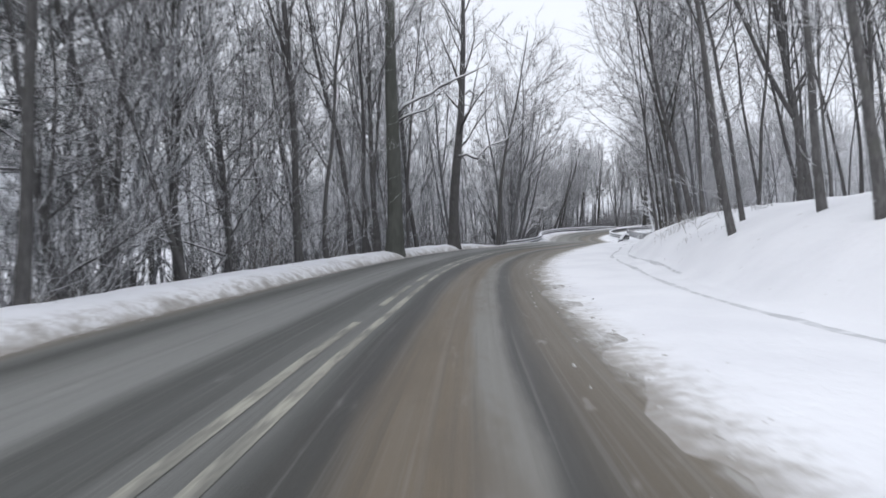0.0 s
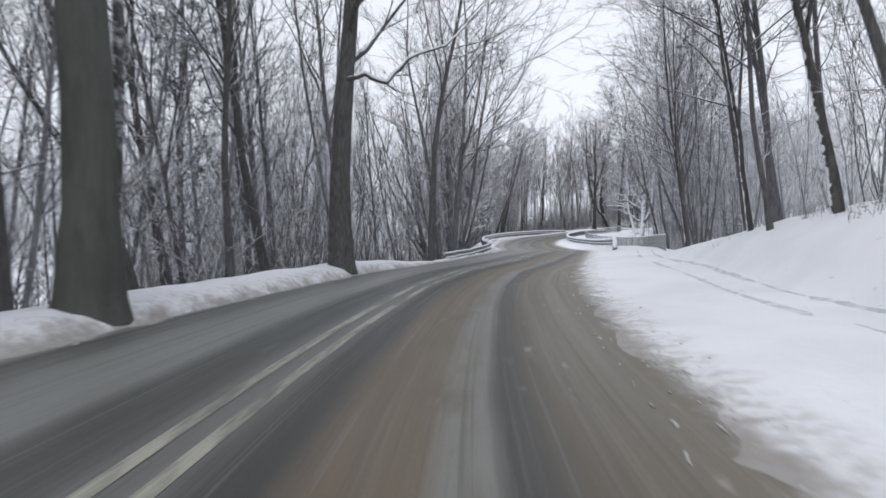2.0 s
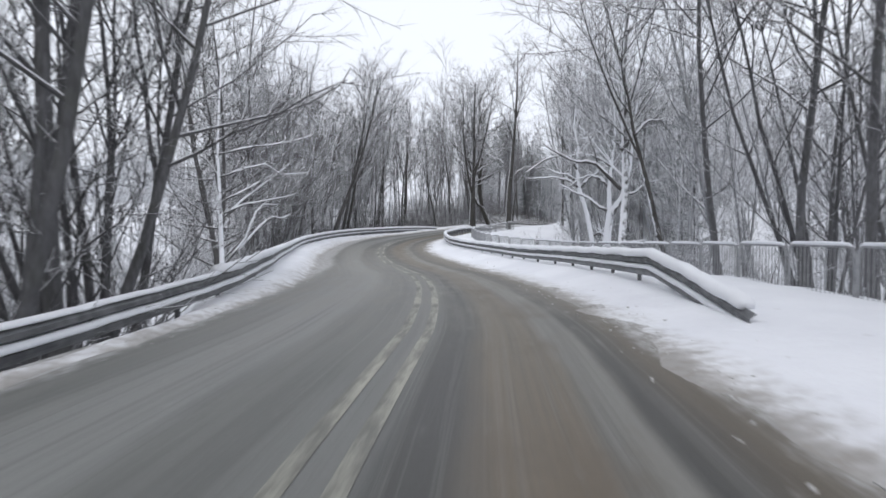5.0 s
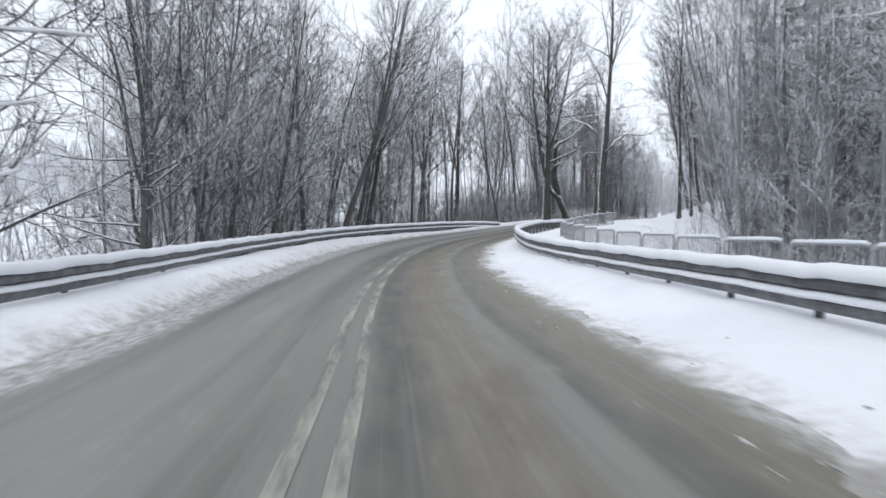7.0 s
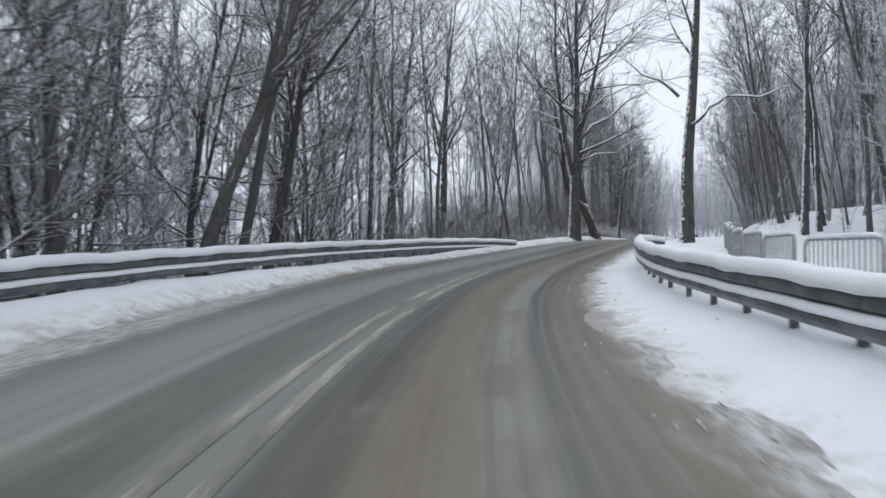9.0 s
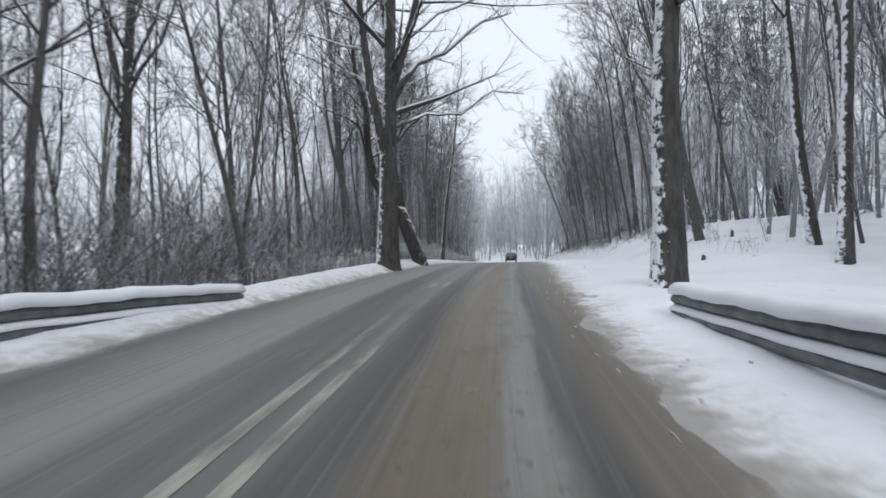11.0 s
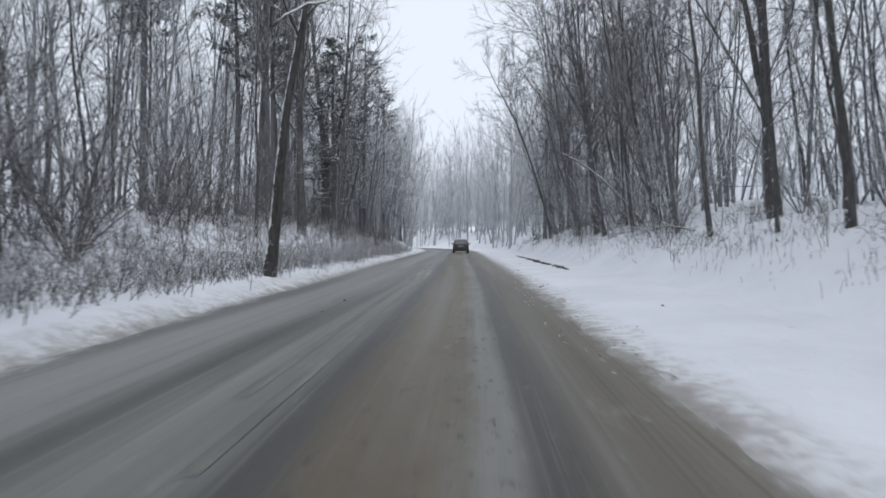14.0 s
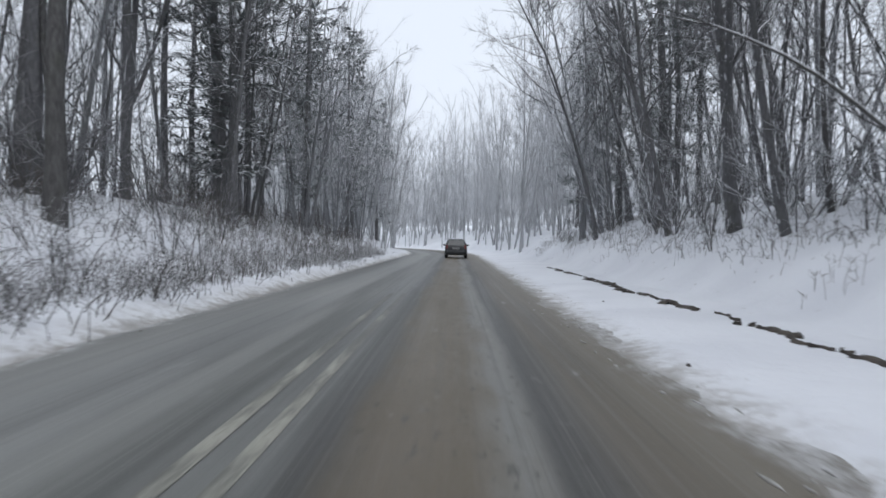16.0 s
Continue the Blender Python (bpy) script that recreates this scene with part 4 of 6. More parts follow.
build_crooked_tree(74.2, 8.0, -46.5, 92, [
    ([(0, -0.5), (0.0, 0.4), (-0.02, 1.0), (0.03, 1.9), (0.17, 2.8)], 0.20, 0.155),
    ([(0.12, 2.7), (0.07, 3.7), (0.17, 4.7), (0.3, 5.7), (0.2, 8.5)], 0.10, 0.015),
    ([(0.17, 2.7), (0.55, 3.25), (0.85, 4.0), (1.0, 5.5), (1.3, 8.5)], 0.15, 0.015)], [
    ([(0.1, 2.75), (-0.3, 2.95), (-0.75, 3.3), (-1.4, 3.6), (-2.0, 3.95)], 0.06, 0.018),
    ([(0.05, 3.7), (-0.25, 4.1), (-0.7, 4.25), (-1.2, 4.15), (-1.55, 3.85)], 0.05, 0.015),
    ([(0.15, 4.6), (-0.4, 5.0), (-1.1, 5.2), (-1.9, 5.1)], 0.045, 0.014),
    ([(0.6, 3.4), (1.1, 3.5), (1.6, 3.9), (2.1, 4.0)], 0.055, 0.015),
    ([(0.02, 1.6), (-0.25, 1.9), (-0.35, 2.3)], 0.05, 0.02),
    ([(0.03, 1.3), (0.5, 1.2), (1.0, 1.5), (1.6, 1.6)], 0.05, 0.015)], "forked crooked tree thickly plastered with snow")
build_crooked_tree(76.0, -7.6, 25.5, 93, [
    ([(0, -0.5), (-0.05, 1.2), (-0.1, 3.0), (-0.2, 6.0), (0.0, 9.5)], 0.13, 0.02)], [
    ([(-0.08, 3.0), (1.0, 3.44), (2.0, 3.65), (3.3, 3.95)], 0.04, 0.012),
    ([(-0.05, 2.8), (1.0, 3.7), (2.34, 4.67), (3.1, 5.3)], 0.045, 0.014),
    ([(-0.15, 4.5), (1.0, 4.94), (1.8, 5.15), (2.6, 4.8), (4.0, 4.94)], 0.045, 0.012),
    ([(-0.2, 5.4), (1.37, 5.87), (3.0, 6.2), (4.2, 6.67)], 0.045, 0.012),
    ([(0.0, 0.9), (1.0, 2.05), (1.5, 3.2), (1.85, 3.47), (2.5, 3.47)], 0.035, 0.012),
    ([(0.0, 0.9), (1.1, 1.95), (1.95, 2.75), (2.3, 2.93), (2.75, 2.9), (3.14, 3.05)], 0.04, 0.014),
    ([(-0.1, 3.5), (1.0, 4.05), (1.64, 4.45), (2.2, 4.75)], 0.035, 0.012)], "spreading tree with snow along its low branches")


def add_limb(tree_seed, points, radius, turn):
    """A crooked side limb with a ridge of snow on it, on one of the single trees. Points are (sideways, up)."""
    s, d = next((b[0], b[1]) for b in BIG_TREES if b[7] == tree_seed)
    tree = BIG_BY_SEED[tree_seed]
    c, q = math.cos(radians(turn)), math.sin(radians(turn))
    g = Grower(tree_seed * 13)
    pts = []
    for k in range(len(points) - 1):
        for t in (0, 0.34, 0.67):
            a, u = (points[k][j] + (points[k + 1][j] - points[k][j]) * t for j in (0, 1))
            pts.append(np.array([c * a + g.r.gauss(0, 0.02), q * a + g.r.gauss(0, 0.05), u + g.r.gauss(0, 0.02)]))
    pts.append(np.array([c * points[-1][0], q * points[-1][0], points[-1][1]]))
    n = len(pts)
    rad = [radius + (0.018 - radius) * (i / (n - 1)) ** 0.8 for i in range(n)]
    v, f = tubes([(pts, rad, 8)])
    limb = mesh_object("limb", v, f, M_BARK, tree, "crooked dark side limb")
    up = [p + np.array([0, 0, r * 0.85]) for p, r in zip(pts, rad)]
    v, f = tubes([(up[1:], [0.008] + [r * 1.02 + 0.008 for r in rad[2:]], 6)])
    mesh_object("snow_cap", v, f, M_SNOW, limb, "snow lying along the limb")
    dirs = [pts[min(i + 1, n - 1)] - pts[max(i - 1, 0)] for i in range(n)]
    dirs = [w / np.linalg.norm(w) for w in dirs]
    g.branches(pts, dirs, rad, 9, 1.2, 8, 0.6, lo=0.3)
    v, f = tubes(g.lines[2] + g.lines[3])
    tagged(mesh_object("twig_spray", v, f, M_TWIG, limb, "fine snowy twigs"), kind="stuff")


add_limb(2, [(0, 6.2), (0.5, 6.9), (1.3, 7.3), (2.6, 8.0), (3.9, 8.6), (4.6, 10.0), (5.3, 11.2)], 0.085, 0)
add_limb(2, [(0, 6.1), (0.7, 6.5), (1.6, 6.8), (2.3, 7.7), (2.6, 8.4)], 0.07, 12)
add_limb(3, [(0.2, 5.5), (0.7, 5.6), (1.4, 5.4), (2.0, 6.1), (3.1, 6.5), (4.2, 7.6)], 0.08, -5)
add_limb(3, [(0.2, 9.0), (0.9, 9.6), (1.6, 9.4), (2.6, 10.4)], 0.07, 20)
add_limb(25, [(0.3, 5.6), (1.1, 6.4), (1.8, 6.9), (3.3, 6.8), (4.4, 7.2)], 0.085, -30)
add_limb(25, [(0.3, 7.0), (0.9, 7.7), (2.0, 8.2), (3.0, 9.2)], 0.09, 150)
add_limb(26, [(0.2, 6.5), (1.2, 7.6), (2.2, 8.0), (3.6, 9.2), (4.8, 9.6)], 0.12, -30)
add_limb(26, [(0.2, 5.2), (1.5, 5.7), (2.8, 5.7), (4.0, 6.6), (5.2, 6.5)], 0.05, -30)
add_limb(26, [(0.2, 8.0), (2.0, 9.4), (3.8, 10.0), (5.8, 10.1)], 0.055, -38)
add_limb(55, [(0, 3.0), (-1.0, 3.9), (-1.9, 4.0), (-2.9, 4.6)], 0.08, -15)
add_limb(55, [(0, 4.4), (0.8, 5.4), (1.6, 5.6)], 0.07, -15)
add_limb(28, [(0.0, 6.3), (0.7, 6.9), (1.5, 7.1), (2.2, 7.6), (2.9, 7.5)], 0.028, -39)


def build_mistletoe(tree_seed, height):
    """A round tuft of mistletoe in a bare crown."""
    g = Grower(88)
    c = np.array([0.25, 0.0, height])
    for _ in range(260):
        w = np.array([g.r.gauss(0, 1), g.r.gauss(0, 1), g.r.gauss(0, 1)])
        w /= np.linalg.norm(w)
        q = g.bough(c, w, g.r.uniform(0.25, 0.42), 0.009, 0.006, 2, 3, 0.25, 0.0, 3)
        g.twigs(*q, 5, 0.10, 0.0)
    v, f = tubes(g.lines[2] + g.lines[3])
    mesh_object("mistletoe", v, f, M_BARK, BIG_BY_SEED[tree_seed], "round dark tuft of mistletoe")


build_mistletoe(65, 12.6)


def clear_of_big(s, d, gap):
    return all((s - b[0]) ** 2 + (d - b[1]) ** 2 > gap * gap for b in BIG_TREES)


def plant(kinds, name, labels, category, group, spots, bark, twig, tall=(0.85, 1.2)):
    """Copies of a few trees over many places."""
    rnd = random.Random(7)
    made = {}
    for n, (s, d, k) in enumerate(spots):
        i = int(np.argmin(np.abs(AS - s)))
        along = Vector((TAN[i][0], TAN[i][1], 0))
        lean = rnd.uniform(2, 12) if d > 0 else rnd.uniform(1, 15) if s < 62 else rnd.uniform(-4, 4)
        m = pose(*spot(s, d)) @ Matrix.Rotation(radians(-lean), 4, along) @ pose(0, 0, 0, 0, 0, rnd.uniform(0, 360))
        z = rnd.uniform(*tall)
        scale = Matrix.Diagonal((z, z, z * rnd.uniform(0.95, 1.1), 1))
        if k not in made:
            made[k] = make_tree(name, kinds[k], bark, twig, labels[k % len(labels)], category)
            tagged(made[k], group=group)
            made[k].matrix_basis = m @ scale
        else:
            made[k].matrix_basis, keep = Matrix.Identity(4), made[k].matrix_basis.copy()
            c = copy_thing(made[k], m)
            c.matrix_basis = m @ scale
            made[k].matrix_basis = keep


def scatter(seed, count, s0, s1, d_of, gap, kinds, accept=None):
    rnd = random.Random(seed)
    got = []
    for _ in range(count * 12):
        if len(got) >= count:
            break
        s = rnd.uniform(s0, s1)
        d = d_of(s, rnd.random())
        if all((s - a) ** 2 + (d - b) ** 2 > gap * gap for a, b, _ in got) and clear_of_big(s, d, 1.2) and (accept is None or accept(s, d)):
            got.append((s, d, rnd.randrange(kinds)))
    return got


def open_hollow(s, d):
    """The treeless side valley left of the bend, over which far pale woods show."""
    return 70 < s < float(np.interp(d, [-36, -28.7, -18.3, -12.3, -8.5], [108, 104.4, 96.7, 90.2, 84.9])) and -32 < d < 0


def left_wood(s, f):
    near = float(np.interp(s, [0, 25, 40, 60, 64, 84, 92, 125, 135, 150, 160, 300], [-6.8, -6.8, -6.6, -6.2, -8.5, -8.0, -8.0, -8.0, -7.8, -7.8, -7.2, -7.0]))
    return near - 17 * f ** 1.4


def right_wood(s, f):
    near = float(np.interp(s, [0, 30, 45, 58, 64, 118, 126, 140, 150, 300], [7.4, 7.4, 7.6, 7.8, 13, 13, 10.5, 8.4, 7.6, 7.6]))
    return near + 17 * f ** 1.4


TREE_LABELS = ["slender bare forest tree with snow on its twigs", "tall thin bare tree in a snowy wood", "bare grey-barked tree, snow in its forks"]
LEFT_SPOTS = scatter(11, 70, -2, 60, left_wood, 1.0, 10) + scatter(13, 17, 60, 122, left_wood, 1.6, 10, lambda s, d: s < 63 or not open_hollow(s, d)) + scatter(14, 22, 122, 158, left_wood, 1.2, 10) + scatter(17, 46, 158, 225, left_wood, 1.2, 10)
RIGHT_SPOTS = scatter(12, 45, 9, 60, right_wood, 1.2, 10) + scatter(15, 26, 60, 122, right_wood, 1.4, 10) + scatter(16, 22, 122, 158, right_wood, 1.2, 10) + scatter(18, 47, 158, 225, right_wood, 1.2, 10)
ALL_SPOTS = LEFT_SPOTS + RIGHT_SPOTS
plant(TREE_KINDS, "forest_tree", TREE_LABELS, "tree", "trees of the roadside wood", [q for q in ALL_SPOTS if q[0] < 38], M_BARK, M_TWIG)
plant(TREE_KINDS, "bend_tree", ["bare tree before the bend, paled with haze, snow-dusted twigs"], "tree", "trees before the bend", [q for q in ALL_SPOTS if 38 <= q[0] < 60], M_SOFT, M_THICKET)
plant(TREE_KINDS, "roadside_tree", ["bare grey tree, thin snow on its twigs", "slim bare tree at the wood's edge"], "tree", "trees along the straight road", [q for q in ALL_SPOTS if 122 < q[0] < 174], M_BARK, M_DIMTWIG)
plant(TREE_KINDS, "bank_tree", ["slim grey tree on the snowy bank"], "tree", "trees along the straight road", [q for q in ALL_SPOTS if 174 <= q[0] < 190], M_SOFT, M_DIMTWIG)
plant(TREE_KINDS, "hollow_tree", ["slim grey snow-dusted tree rising from the hollow"], "tree", "trees in the hollow", [q for q in ALL_SPOTS if 60 <= q[0] <= 122 and q[1] < 0], M_SOFT, M_THICKET)
# M_HAZY trees: their paleness is haze held in the bark colour
plant(TREE_KINDS, "pale_tree", ["snow-dusted tree rising beyond the railing, pale with painted haze"], "tree", "pale trees beyond the railing", [q for q in ALL_SPOTS if 60 <= q[0] <= 122 and q[1] > 0], M_HAZY, M_HAZY)
plant(TREE_KINDS, "frosted_tree", ["bare snow-dusted tree further on, paled by painted haze"], "tree", "frosted trees further on", [q for q in ALL_SPOTS if 190 <= q[0] < 208], M_HAZY, M_HAZY)
# the haze at the far bend is put into these trees' colour
plant(TREE_KINDS, "whitened_tree", ["bare tree whitened by painted haze where the road bends away"], "tree", "whitened trees at the far bend", [q for q in ALL_SPOTS if q[0] >= 208], M_MIDFAR, M_MIDFAR)
CLUMPS = [(61, 9.0), (64.5, 9.4), (67, 13.0), (50.5, -7.0), (58.5, -6.6), (62, -7.2), (91, -9.2), (95, -9.8), (97.5, -11.4), (109, -9.2), (102, -12.5),
          (190, -8.0), (195, -7.4), (200, -8.2), (206, -7.6), (183, -8.6), (187, 9.5), (193, 8.6), (199, 9.4), (178, 10.5), (168, 9.6), (150, 11)]
plant(CLUMP_KINDS, "multi_stem_tree", ["bare tree of several stems from one root, snowy"], "tree", "many-stemmed trees by the road", [(s, d, n % 3) for n, (s, d) in enumerate(CLUMPS) if s < 122], M_SOFT, M_TWIG, (0.85, 1.1))
plant(CLUMP_KINDS, "stem_cluster", ["cluster of bare grey stems from one root"], "tree", "many-stemmed trees by the road", [(s, d, n % 3) for n, (s, d) in enumerate(CLUMPS) if 122 <= s < 190], M_SOFT, M_DIMTWIG, (0.85, 1.1))
plant(CLUMP_KINDS, "frosted_clump", ["many-stemmed bare tree, haze in its pale colour"], "tree", "frosted trees further on", [(s, d, n % 3) for n, (s, d) in enumerate(CLUMPS) if s >= 190], M_HAZY, M_HAZY, (0.85, 1.1))

WIDE_KINDS = [forest_tree_lines(450 + k, 11 + k, 0.12, (0.1 * k, 0.05), 0.10, 20, 0.40, 1.15, 7, 9, 1, 8, 0.05, 4) for k in range(2)]
plant(WIDE_KINDS, "spreading_tree", ["low spreading tree with snow along its branches"], "tree", "spreading trees in the hollow",
      [(88.5, -9.2, 1), (91.5, -8.4, 0), (94, -12.6, 1), (97, -16, 0), (94.5, -9.6, 1), (80.2, -8.8, 0), (77.6, -8.2, 1), (97, -8.8, 0), (101, -11, 1), (100, -14, 0), (104.5, -15, 1), (108, -10, 0), (98, -10.2, 1), (103, -12, 0), (106, -11.2, 1), (112, -10.6, 0), (116, -12, 1), (110, -14.5, 0)], M_BARK, M_TWIG, (0.95, 1.3))
plant(WIDE_KINDS, "bushy_tree", ["small crooked tree with snow on level branches"], "tree", "crooked trees at the wood's edge",
      [(5, -8.4, 0), (8, -9.8, 1), (11.5, -8.0, 0), (15, -9.4, 1), (18.5, -8.2, 0), (22, -9.8, 1), (24.5, -8.4, 0), (13, -12, 1), (20, -12.5, 0), (30, -10, 1)], M_BARK, M_TWIG, (0.8, 1.05))

SHRUB_LABELS = ["bare snowy shrub of thin upright stems", "low leafless bush dusted with snow"]


def bank_left(s, f):
    return float(left_edge(s)) - 1.6 - 5.0 * f


def bank_right(s, f):
    return float(np.interp(s, [0, 58, 70, 115, 140, 300], [7.0, 7.0, 10, 9, 6.8, 6.4])) + 4.5 * f


plant(SAPLING_KINDS, "shrub", SHRUB_LABELS, "shrub", "shrubs along the road",
      scatter(21, 75, 5, 205, bank_left, 0.8, 4, lambda s, d: s < 44 or s > 118) + scatter(22, 55, 20, 205, bank_right, 0.9, 4, lambda s, d: s > 40), M_BARK, M_DIMTWIG, (0.3, 0.6))


def far_tree_mesh(seed):
    rnd = random.Random(seed)
    g = Grower(seed)
    h = rnd.uniform(11, 19)
    pts, dirs, rad = g.bough((0, 0, -0.3), (rnd.gauss(0, 0.05), rnd.gauss(0, 0.05), 1), h, rnd.uniform(0.05, 0.13), 0.015, 0, 7, 0.035, 0.02, 5)
    for k in range(17):
        i = rnd.randint(1, 6)
        w = g.side_way(dirs[i], rnd.uniform(0.4, 0.9), rnd.uniform(0, 6.28))
        q = g.bough(pts[i], w, h * rnd.uniform(0.12, 0.28), 0.024, 0.010, 1, 3, 0.14, 0.06, 3)
        g.twigs(*q, 15, 1.3)
    v, f = tubes(g.lines[0] + g.lines[1] + g.lines[3])
    return np.array(v), f


FAR_KINDS = [far_tree_mesh(900 + k) for k in range(18)]


def build_far_wood(name, seed, spots, label, material, tall=(0.85, 1.15)):
    """The depth of the wood behind the nearest trees, as one joined mass of thin trunks and twigs."""
    rnd = random.Random(seed)
    verts, faces, base = [], [], 0
    for s, d in spots:
        v, f = FAR_KINDS[rnd.randrange(len(FAR_KINDS))]
        a, k = rnd.uniform(0, 6.28), rnd.uniform(*tall)
        c, q = math.cos(a), math.sin(a)
        turn = np.array([[c, -q, 0], [q, c, 0], [rnd.gauss(0, 0.09), rnd.gauss(0, 0.09), 1]]) * k
        verts.append(v @ turn + np.array(spot(s, d)))
        faces += [tuple(base + i for i in t) for t in f]
        base += len(v)
    ob = mesh_object(name, np.concatenate(verts), faces, material)
    return tagged(ob, label, "woodland", kind="stuff")


def wood_spots(seed, count, s0, s1, d0, d1):
    rnd = random.Random(seed)
    got = [(rnd.uniform(s0, s1), d0 + (d1 - d0) * rnd.random() ** 1.2) for _ in range(count)]
    return [q for q in got if not open_hollow(*q)]


# deep woods in M_FAR, whose pale colour is painted haze
build_far_wood("far_wood", 31, wood_spots(41, 210, 0, 225, -20, -60), "deep bare snow-dusted wood on sloping ground, paled with haze", M_FAR)
build_far_wood("far_wood", 32, wood_spots(42, 110, 10, 225, 20, 60) + wood_spots(46, 95, 70, 135, 16, 48), "deep bare snow-dusted wood above the bank, paled with haze", M_FAR)
# woods in M_HAZY get their grey from haze in the colour
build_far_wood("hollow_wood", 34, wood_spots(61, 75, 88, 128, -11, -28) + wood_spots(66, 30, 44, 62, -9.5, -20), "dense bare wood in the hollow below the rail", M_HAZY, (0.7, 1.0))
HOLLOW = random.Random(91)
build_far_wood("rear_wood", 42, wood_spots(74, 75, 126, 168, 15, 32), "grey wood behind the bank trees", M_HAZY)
build_far_wood("railing_wood", 43, wood_spots(75, 60, 94, 124, 12.5, 21), "bare wood beyond the railing, haze in its colour", M_HAZY, (0.9, 1.2))
build_far_wood("valley_wood", 39, [(HOLLOW.uniform(66, 104), HOLLOW.uniform(-19, -40)) for _ in range(110)], "low wood across the side valley, haze in its colour", M_FAR, (0.55, 0.85))
build_far_wood("slope_wood", 40, [(HOLLOW.uniform(48, 76), HOLLOW.uniform(-13, -30)) for _ in range(75)], "bare wood on the slope below the rail", M_BARK, (0.7, 1.0))
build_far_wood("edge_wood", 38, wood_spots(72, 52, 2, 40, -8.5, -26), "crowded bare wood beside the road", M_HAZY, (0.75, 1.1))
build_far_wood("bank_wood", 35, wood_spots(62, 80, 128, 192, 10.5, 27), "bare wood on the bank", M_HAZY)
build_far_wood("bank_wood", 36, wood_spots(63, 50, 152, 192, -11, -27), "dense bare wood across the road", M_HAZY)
# M_MIDFAR carries the distance haze in its colour
build_far_wood("far_wood", 37, wood_spots(64, 130, 212, 300, -6.2, -15) + wood_spots(65, 150, 212, 300, 5.6, 15), "dense wood where the road bends away, haze in its colour", M_MIDFAR, (1.0, 1.3))
build_far_wood("far_wood", 33, wood_spots(43, 80, 218, 310, -12, -30) + wood_spots(44, 70, 218, 300, 12, 24) + wood_spots(45, 110, 240, 330, 10, 60), "bare wood closing the road's distance, pale with painted haze", M_MIDFAR)


def build_thicket(seed, spots, label, material=None):
    """Tangles of thin arching stems on the slopes below the road."""
    rnd = random.Random(seed)
    lines = []
    for s, d in spots:
        x, y, z = spot(s, d)
        g = Grower(rnd.randrange(10**6))
        for k in range(6):
            a = rnd.uniform(0, 6.28)
            q = g.bough((x, y, z - 0.2), (0.5 * math.cos(a), 0.5 * math.sin(a), 1), rnd.uniform(2.0, 6.0), 0.020, 0.008, 0, 4, 0.12, -0.06, 3)
            g.twigs(*q, 14, 1.0, 0.0)
        lines += g.lines[0] + g.lines[3]
    v, f = tubes(lines)
    tagged(mesh_object("thicket", v, f, material or M_THICKET), label, "undergrowth", kind="stuff")


build_thicket(51, wood_spots(52, 120, 43, 65, -6.3, -20), "tangled snowy undergrowth below the road", M_DIMTWIG)
build_thicket(61, wood_spots(57, 120, 0, 46, -7.3, -20), "pale snowy undergrowth at the wood's edge")
build_thicket(54, wood_spots(55, 70, 58, 122, 13, 28) + wood_spots(67, 40, 78, 116, 13, 20) + wood_spots(56, 50, 150, 215, 8.5, 20) + wood_spots(58, 25, 160, 215, -11.0, -20) + wood_spots(69, 22, 160, 192, 7.8, 10), "tangled snowy undergrowth beyond the railing and on the banks")


build_thicket(60, wood_spots(59, 130, 84, 128, -8.2, -24) + wood_spots(53, 170, 118, 152, -7.6, -18) + wood_spots(73, 70, 148, 192, -9.0, -13), "dark tangled undergrowth at the wood's foot", M_DIMTWIG)
# valley bushes take the hazed M_FAR colour too
build_thicket(58, [(HOLLOW.uniform(72, 103), HOLLOW.uniform(-10, -34)) for _ in range(230)], "snowy bushes filling the side valley, paled with haze", M_FAR)


# ---- distance: wooded slopes on one sheet, haze put into the colour ----
def build_backdrop():
    rim = [(-80, -95), (0, -100), (110, -105), (220, -100), (330, -85), (390, -30), (395, 40), (330, 105), (220, 110), (110, 110), (0, 110), (-80, 105)]
    pts = []
    for (s0, d0), (s1, d1) in zip(rim[:-1], rim[1:]):
        for k in range(150):
            t = k / 150
            pts.append((s0 + (s1 - s0) * t, d0 + (d1 - d0) * t))
    verts, faces = [], []
    rnd = random.Random(71)
    for n, (s, d) in enumerate(pts):
        x, y = plan(s, d)
        h = 16 + (10 if d > 20 else 0) + 2.0 * math.sin(n * 0.05) + 1.2 * math.sin(n * 0.17 + 1) + rnd.uniform(-2.2, 2.2)
        verts += [(float(x), float(y), -12.0), (float(x), float(y), h)]
    faces = [(2 * i, 2 * i + 2, 2 * i + 3, 2 * i + 1) for i in range(len(pts) - 1)]
    tagged(mesh_object("backdrop", verts, faces, M_MIST, smooth=False), "distant wooded slopes as one sheet, haze in the pale grey", "distant wood", kind="structure")


build_backdrop()


